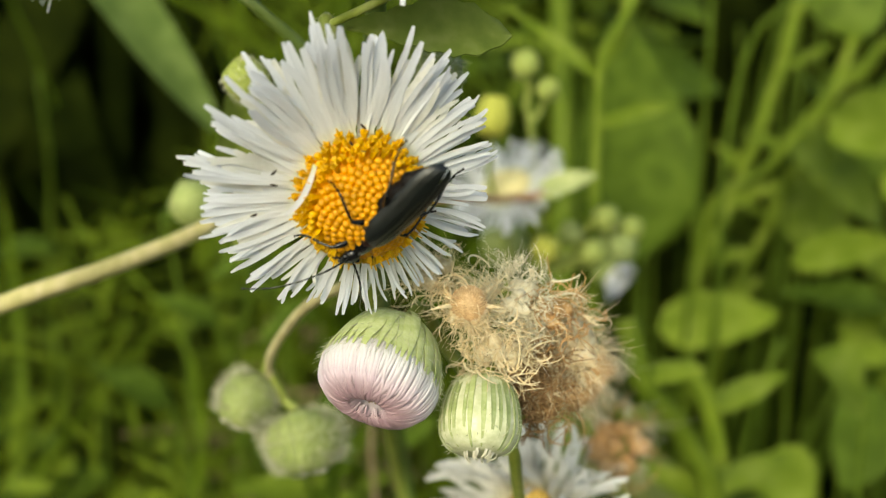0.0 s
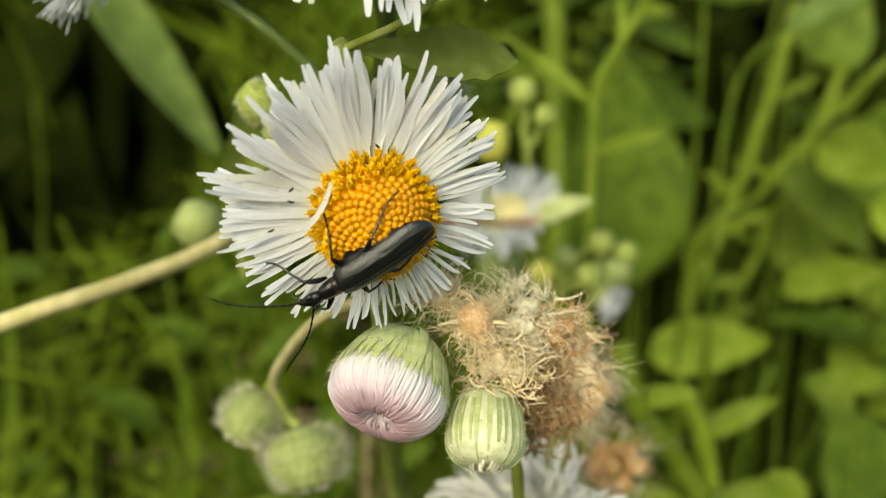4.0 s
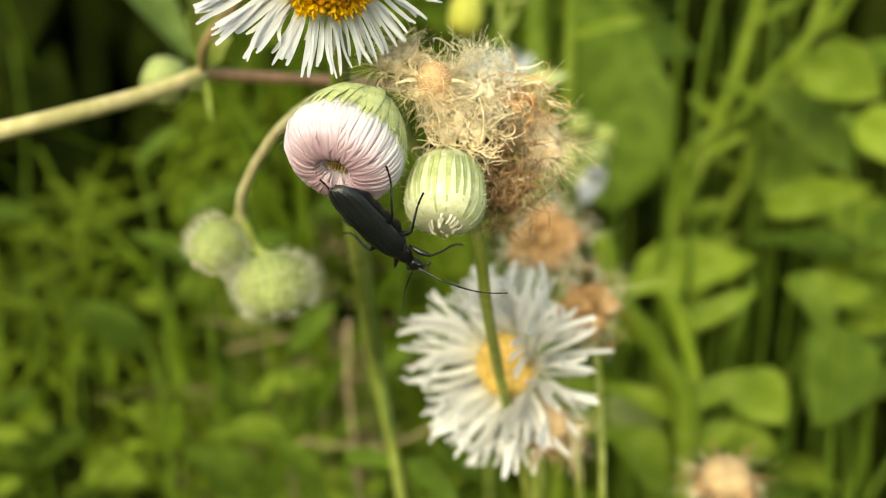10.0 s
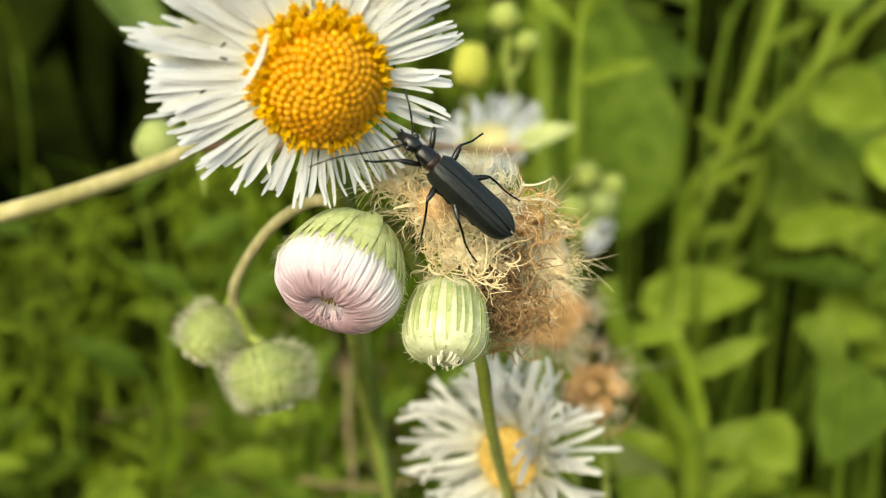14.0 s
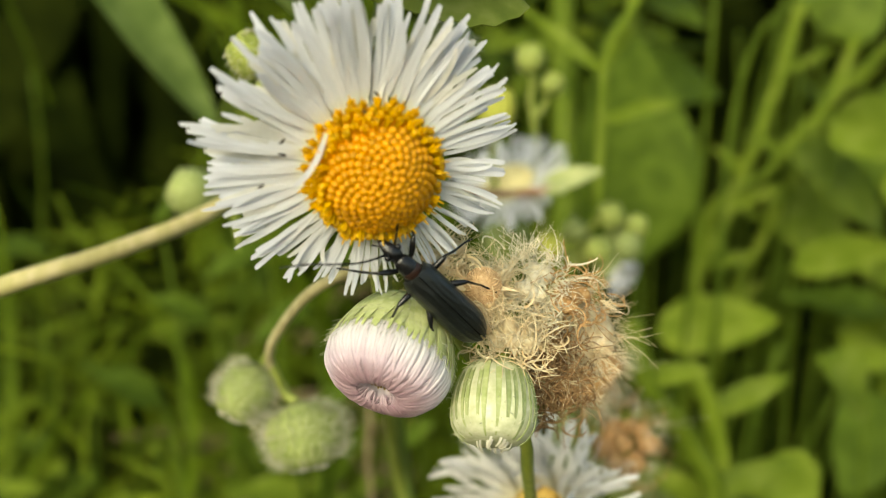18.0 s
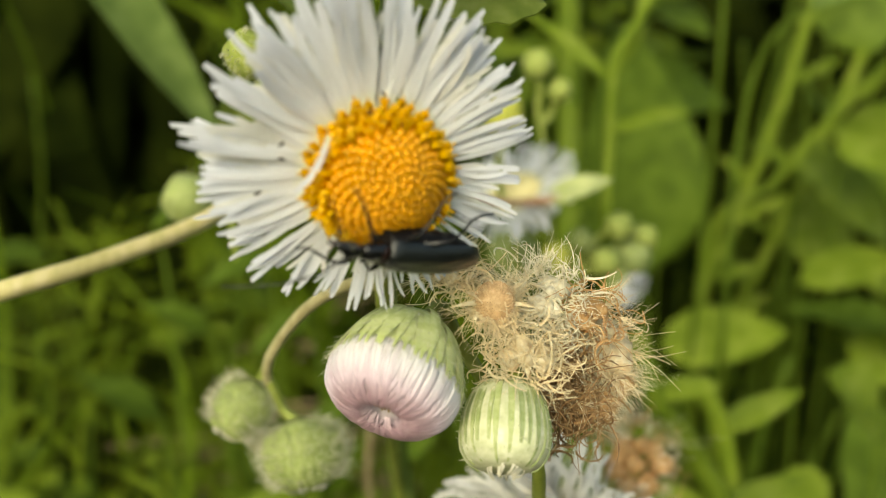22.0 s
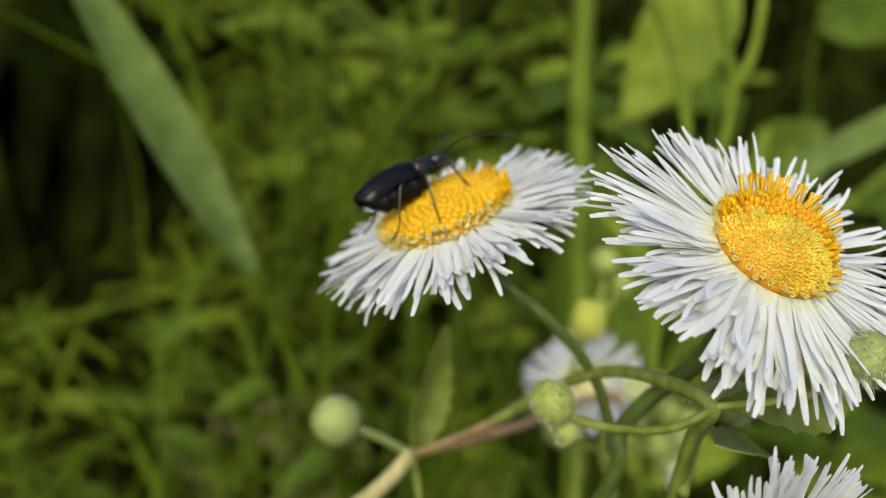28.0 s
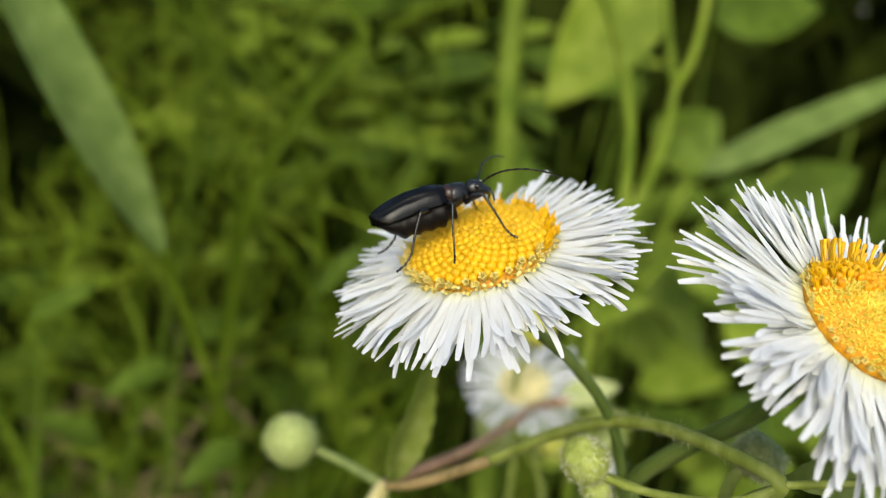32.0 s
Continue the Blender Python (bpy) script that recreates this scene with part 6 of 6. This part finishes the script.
        part("wing_case", me0, wing or WING, root, label="shiny black ribbed wing case" if wing else "dull black ribbed wing case")
    blob("thorax", [(0.07, 0.05, 0.035, -0.07), (0.1, 0.066, 0.05, -0.08), (0.15, 0.074, 0.057, -0.08), (0.2, 0.07, 0.056, -0.07), (0.245, 0.056, 0.046, -0.055), (0.265, 0.04, 0.034, -0.04)], SHELL, "narrow black shield")
    blob("thorax_band", [(0.08, 0.05, 0.046, -0.06), (0.11, 0.069, 0.054, -0.055), (0.14, 0.0755, 0.0585, -0.04), (0.165, 0.06, 0.05, -0.03)], RED_SHELL, "red-brown band on the shield")
    blob("head", [(0.255, 0.034, 0.026, -0.035), (0.275, 0.05, 0.042, -0.046), (0.315, 0.059, 0.049, -0.055), (0.35, 0.054, 0.038, -0.055), (0.385, 0.039, 0.014, -0.052), (0.415, 0.028, -0.01, -0.05), (0.43, 0.014, -0.02, -0.044)], SHELL)
    part("jaw", raw("jaw", *tube_geo(spline([(0.41, -0.018, -0.03), (0.44, 0.0, -0.04), (0.41, 0.018, -0.03)], 4), 0.006, 6)), RED_SHELL, root)
    for s in (1, -1):
        v, f = revolve_geo([(0.006, -0.018), (0.016, -0.01), (0.019, 0.0), (0.016, 0.01), (0.006, 0.018)], 12)
        part("eye", raw("eye", v, f), SHELL, root, Matrix.Translation(((0.325 if neck == 1.0 else 0.345) * U, s * 0.054 * neck * U, 0.012 * U)), "round black eye")
        hip = Vector((0.365, 0.028 * s, 0.02))
        pts = [Vector(p) - hip for p in ((0.365, 0.028 * s, 0.02), (0.41, 0.09 * s, 0.05), (0.48, 0.17 * s, 0.075), (0.58, 0.26 * s, 0.075), (0.68, 0.35 * s, 0.05), (0.76, 0.45 * s, 0.01))]
        line = spline(pts, 9)
        ant = part("antenna", raw("antenna", *tube_geo(line, lambda t: 0.0066 * (1 - 0.4 * t) * (1 + 0.25 * math.cos(t * 70)), 7)), SHELL, root, Matrix.Translation(hip * U), "long thin segmented antenna")
        if legs is not None:
            legs.append((ant, hip, s, 3))
        part("palp", raw("palp", *tube_geo(spline([(0.4, 0.02 * s, -0.03), (0.43, 0.04 * s, -0.055), (0.425, 0.045 * s, -0.085)], 3), 0.006, 6)), SHELL, root)
        for n, (bx, knee, ankle, toe) in enumerate((
            (0.22, (0.32, 0.15), (0.39, 0.23), (0.45, 0.28)),
            (0.09, (0.1, 0.2), (0.03, 0.3), (-0.01, 0.39)),
            (0.0, (-0.12, 0.17), (-0.25, 0.21), (-0.38, 0.24)),
        )):
            hip = Vector((bx, 0.045 * s, -0.06))
            k, an, to = (Vector((p[0], p[1] * s, z)) - hip for p, z in ((knee, -0.015), (ankle, -0.13 * stance), (toe, -0.17 * stance)))
            leg = part("leg", raw("femur", *tube_geo(spline([(0, 0, 0), k * 0.5 + Vector((0, 0, 0.012)), k], 4), lambda t: 0.0078 + 0.0105 * math.sin(math.pi * t) ** 0.8, 8)), SHELL, root, Matrix.Translation(hip * U))
            part("shin", raw("shin", *tube_geo(spline([k, (k + an) * 0.5 + Vector((0, 0, 0.01)), an], 4), (0.0085, 0.0068), 7)), SHELL, leg)
            part("foot", raw("foot", *tube_geo(spline([an, (an + to) * 0.5 + Vector((0, 0, -0.012)), to], 7), lambda t: 0.0064 * (1 + 0.35 * math.cos(t * 26)), 6)), SHELL, leg)
            if legs is not None:
                legs.append((leg, hip, s, n))
    return root


CRAWLER_LEGS, FEEDER_LEGS = [], []
crawler = beetle("crawling_beetle", "slender matt-black beetle crawling over the flower heads", 1.0, CRAWLER_LEGS)
feeder = beetle("feeding_beetle", "slender glossy black beetle feeding on a yellow disc", 1.5, FEEDER_LEGS, GLOSSY_WING, 0.1, 1.0)
crawler.scale = (1.03, 0.97, 0.9)
feeder.scale = (0.96, 1.08, 1.25)


def step_rows(hip, side, pair, pace):
    """A leg or feeler swinging about its hip, in the beetle's space; pace(t) is the swing's width in radians."""
    rows = []
    for k in range(129):
        t = k * 0.25
        ph = 2 * math.pi * t * (1.3 if pair < 3 else 0.55) + (math.pi if (pair + (side > 0)) % 2 else 0.0) + pair
        w = pace(t)
        turn = Matrix.Rotation(side * w * math.sin(ph), 4, "Z") @ Matrix.Rotation(side * 0.4 * w * max(0.0, math.cos(ph)), 4, "X")
        rows.append((t, Matrix.Translation(hip * U) @ turn))
    return rows


def bp(head, tail, back):
    """Pose of a beetle from its head's and tail's plan places and the way its back faces."""
    h, t = W(head), W(tail)
    x = (h - t).normalized()
    z = WD(back)
    z = (z - x * z.dot(x)).normalized()
    m = Matrix((x, z.cross(x), z)).transposed().to_4x4()
    m.translation = (h + t) / 2
    return m


# ---- what moves ----


def motions():
    walk(crawler, [
        (0, bp((-0.564, 4.830, -0.090), (0.031, 4.410, 0.403), (0.55, -0.66, -0.5))),
        (0.5, bp((-0.662, 4.763, -0.095), (-0.070, 4.237, 0.288), (0.55, -0.66, -0.5))),
        (1, bp((-0.645, 4.778, -0.125), (-0.090, 4.222, 0.271), (0.55, -0.66, -0.5))),
        (1.5, bp((-0.646, 4.787, -0.169), (-0.085, 4.234, 0.222), (0.55, -0.66, -0.5))),
        (2, bp((-0.670, 4.796, -0.166), (-0.088, 4.225, 0.164), (0.55, -0.66, -0.5))),
        (2.5, bp((-0.696, 4.829, -0.191), (-0.047, 4.372, 0.189), (0.55, -0.66, -0.5))),
        (4.5, bp((-0.858, 4.707, -0.273), (-0.141, 4.613, 0.229), (0.55, -0.66, -0.5))),
        (5, bp((-0.466, 4.942, -0.219), (-0.266, 4.228, 0.256), (0.3, -0.9, -0.2))),
        (5.5, bp((-0.390, 4.878, -0.408), (-0.244, 4.343, 0.275), (0.2, -0.95, -0.1))),
        (6, bp((-0.184, 4.915, -0.647), (-0.429, 4.575, 0.127), (0, -1, -0.1))),
        (6.5, bp((-0.014, 5.045, -0.535), (-0.523, 4.596, 0.025), (-0.1, -1, -0.1))),
        (7, bp((0.007, 4.976, -0.579), (-0.537, 4.683, 0.048), (-0.1, -1, -0.1))),
        (7.5, bp((-0.173, 5.015, -0.614), (-0.660, 4.675, 0.035), (-0.15, -1, -0.1))),
        (8, bp((-0.493, 5.143, -1.006), (-0.528, 4.607, -0.310), (-0.1, -1, 0))),
        (8.5, bp((-0.014, 5.236, -1.370), (-0.611, 4.763, -0.929), (-0.3, -0.75, -0.6))),
        (9, bp((0.086, 5.394, -1.486), (-0.498, 4.906, -1.045), (-0.3, -0.7, -0.65))),
        (9.5, bp((0.132, 5.304, -1.611), (-0.473, 5.015, -1.040), (-0.3, -0.7, -0.65))),
        (10, bp((0.090, 5.443, -1.569), (-0.433, 4.926, -1.085), (-0.35, -0.7, -0.62))),
        (10.5, bp((0.304, 5.432, -1.519), (-0.390, 5.018, -1.171), (-0.3, -0.65, -0.7))),
        (11, bp((0.370, 5.440, -1.485), (-0.340, 5.009, -1.196), (-0.25, -0.65, -0.7))),
        (11.5, bp((0.465, 5.411, -1.433), (-0.308, 5.038, -1.237), (-0.2, -0.7, -0.68))),
        (12, bp((0.763, 5.433, -0.863), (0.202, 5.016, -1.398), (0, -1, 0))),
        (12.5, bp((0.648, 5.320, -0.435), (0.482, 5.181, -1.288), (0.2, -1, 0.1))),
        (13, bp((0.514, 5.391, -0.260), (0.606, 5.110, -1.089), (0.2, -1, 0.15))),
        (13.5, bp((0.348, 5.026, -0.264), (0.625, 5.474, -0.970), (0.2, -1, 0.2))),
        (14, bp((-0.028, 5.091, 0.033), (0.627, 5.259, -0.529), (0.2, -1, 0.2))),
        (14.5, bp((-0.172, 5.023, -0.006), (0.545, 5.277, -0.448), (0.2, -1, 0.2))),
        (15, bp((-0.265, 5.155, -0.010), (0.490, 5.146, -0.476), (0.15, -1, 0.15))),
        (15.5, bp((-0.260, 5.130, 0.026), (0.465, 5.121, -0.484), (0.1, -1, 0.1))),
        (17.5, bp((-0.379, 4.962, -0.053), (0.266, 5.189, -0.607), (0, -1, 0.1))),
        (18, bp((-0.412, 4.891, -0.093), (0.168, 5.260, -0.644), (0, -1, 0.1))),
        (18.5, bp((-0.420, 5.000, -0.100), (0.220, 5.150, -0.630), (0, -1, 0.1))),
        (19, bp((-0.408, 4.934, -0.021), (0.205, 5.185, -0.600), (0, -1, 0.1))),
        (19.5, bp((-0.451, 4.586, -0.031), (0.070, 5.145, -0.468), (0, -0.95, -0.1))),
        (20, bp((-0.504, 4.636, -0.030), (0.012, 5.315, -0.245), (0.1, -0.8, -0.6))),
        (20.5, bp((-0.507, 4.609, -0.019), (0.061, 5.251, -0.223), (0.1, -0.7, -0.7))),
        (21, bp((-0.516, 4.568, 0.011), (0.102, 5.162, -0.190), (0.1, -0.6, -0.8))),
        (21.5, bp((-0.579, 4.526, -0.065), (0.055, 5.133, -0.123), (0.1, -0.5, -0.85))),
        (22, bp((-0.617, 4.492, -0.080), (0.047, 5.068, -0.134), (0.1, -0.5, -0.85))),
        (22.5, bp((-0.635, 4.546, -0.078), (0.031, 5.116, -0.151), (0.1, -0.5, -0.85))),
        (23, bp((-0.653, 4.544, -0.056), (0.012, 5.116, -0.123), (0.1, -0.5, -0.85))),
        (23.5, bp((-0.668, 4.538, -0.041), (0.005, 5.093, -0.159), (0.1, -0.5, -0.85))),
        (24, bp((-0.594, 4.586, -0.072), (0.044, 5.182, -0.184), (0.1, -0.5, -0.85))),
        (24.5, bp((-0.627, 4.618, 0.003), (0.044, 5.149, -0.204), (0.1, -0.5, -0.85))),
        (32, bp((-0.627, 4.618, 0.003), (0.044, 5.149, -0.204), (0.1, -0.5, -0.85))),
    ])
    walk(feeder, [
        (0, bp((-2.440, 6.450, 2.960), (-2.830, 7.060, 2.810), (-0.3, -0.5, 0.85))),
        (24.6, bp((-2.440, 6.450, 2.960), (-2.830, 7.060, 2.810), (-0.3, -0.5, 0.85))),
        (26, bp((-2.420, 6.450, 2.940), (-2.700, 6.650, 2.720), (-0.3, -0.5, 0.85))),
        (26.5, bp((-2.450, 6.450, 2.930), (-2.740, 6.600, 2.710), (-0.3, -0.5, 0.85))),
        (28.5, bp((-2.327, 6.365, 3.001), (-3.008, 6.129, 2.610), (-0.3, -0.2, 0.93))),
        (29, bp((-2.380, 6.381, 3.007), (-3.059, 6.134, 2.622), (-0.3, -0.2, 0.93))),
        (29.5, bp((-2.326, 6.300, 3.004), (-3.073, 6.203, 2.680), (-0.3, -0.2, 0.93))),
        (30, bp((-2.350, 6.315, 3.024), (-3.075, 6.195, 2.660), (-0.3, -0.2, 0.93))),
        (30.5, bp((-2.355, 6.305, 3.024), (-3.097, 6.213, 2.688), (-0.3, -0.2, 0.93))),
        (31, bp((-2.358, 6.296, 3.030), (-3.088, 6.223, 2.664), (-0.3, -0.2, 0.93))),
        (31.5, bp((-2.360, 6.217, 3.034), (-3.084, 6.302, 2.659), (-0.3, -0.2, 0.93))),
        (32, bp((-2.333, 6.217, 3.003), (-3.089, 6.296, 2.696), (-0.3, -0.2, 0.93))),
    ])
    # the crawler strides while it moves from head to head and rests on the bud and the disc
    for ob, hip, side, pair in CRAWLER_LEGS:
        walk(ob, step_rows(hip, side, pair, lambda t: 0.2 if 4.8 < t < 10.2 or 11.5 < t < 15 else 0.07))
    for ob, hip, side, pair in FEEDER_LEGS:
        walk(ob, step_rows(hip, side, pair, lambda t: 0.05 if pair < 3 else 0.1))


motions()
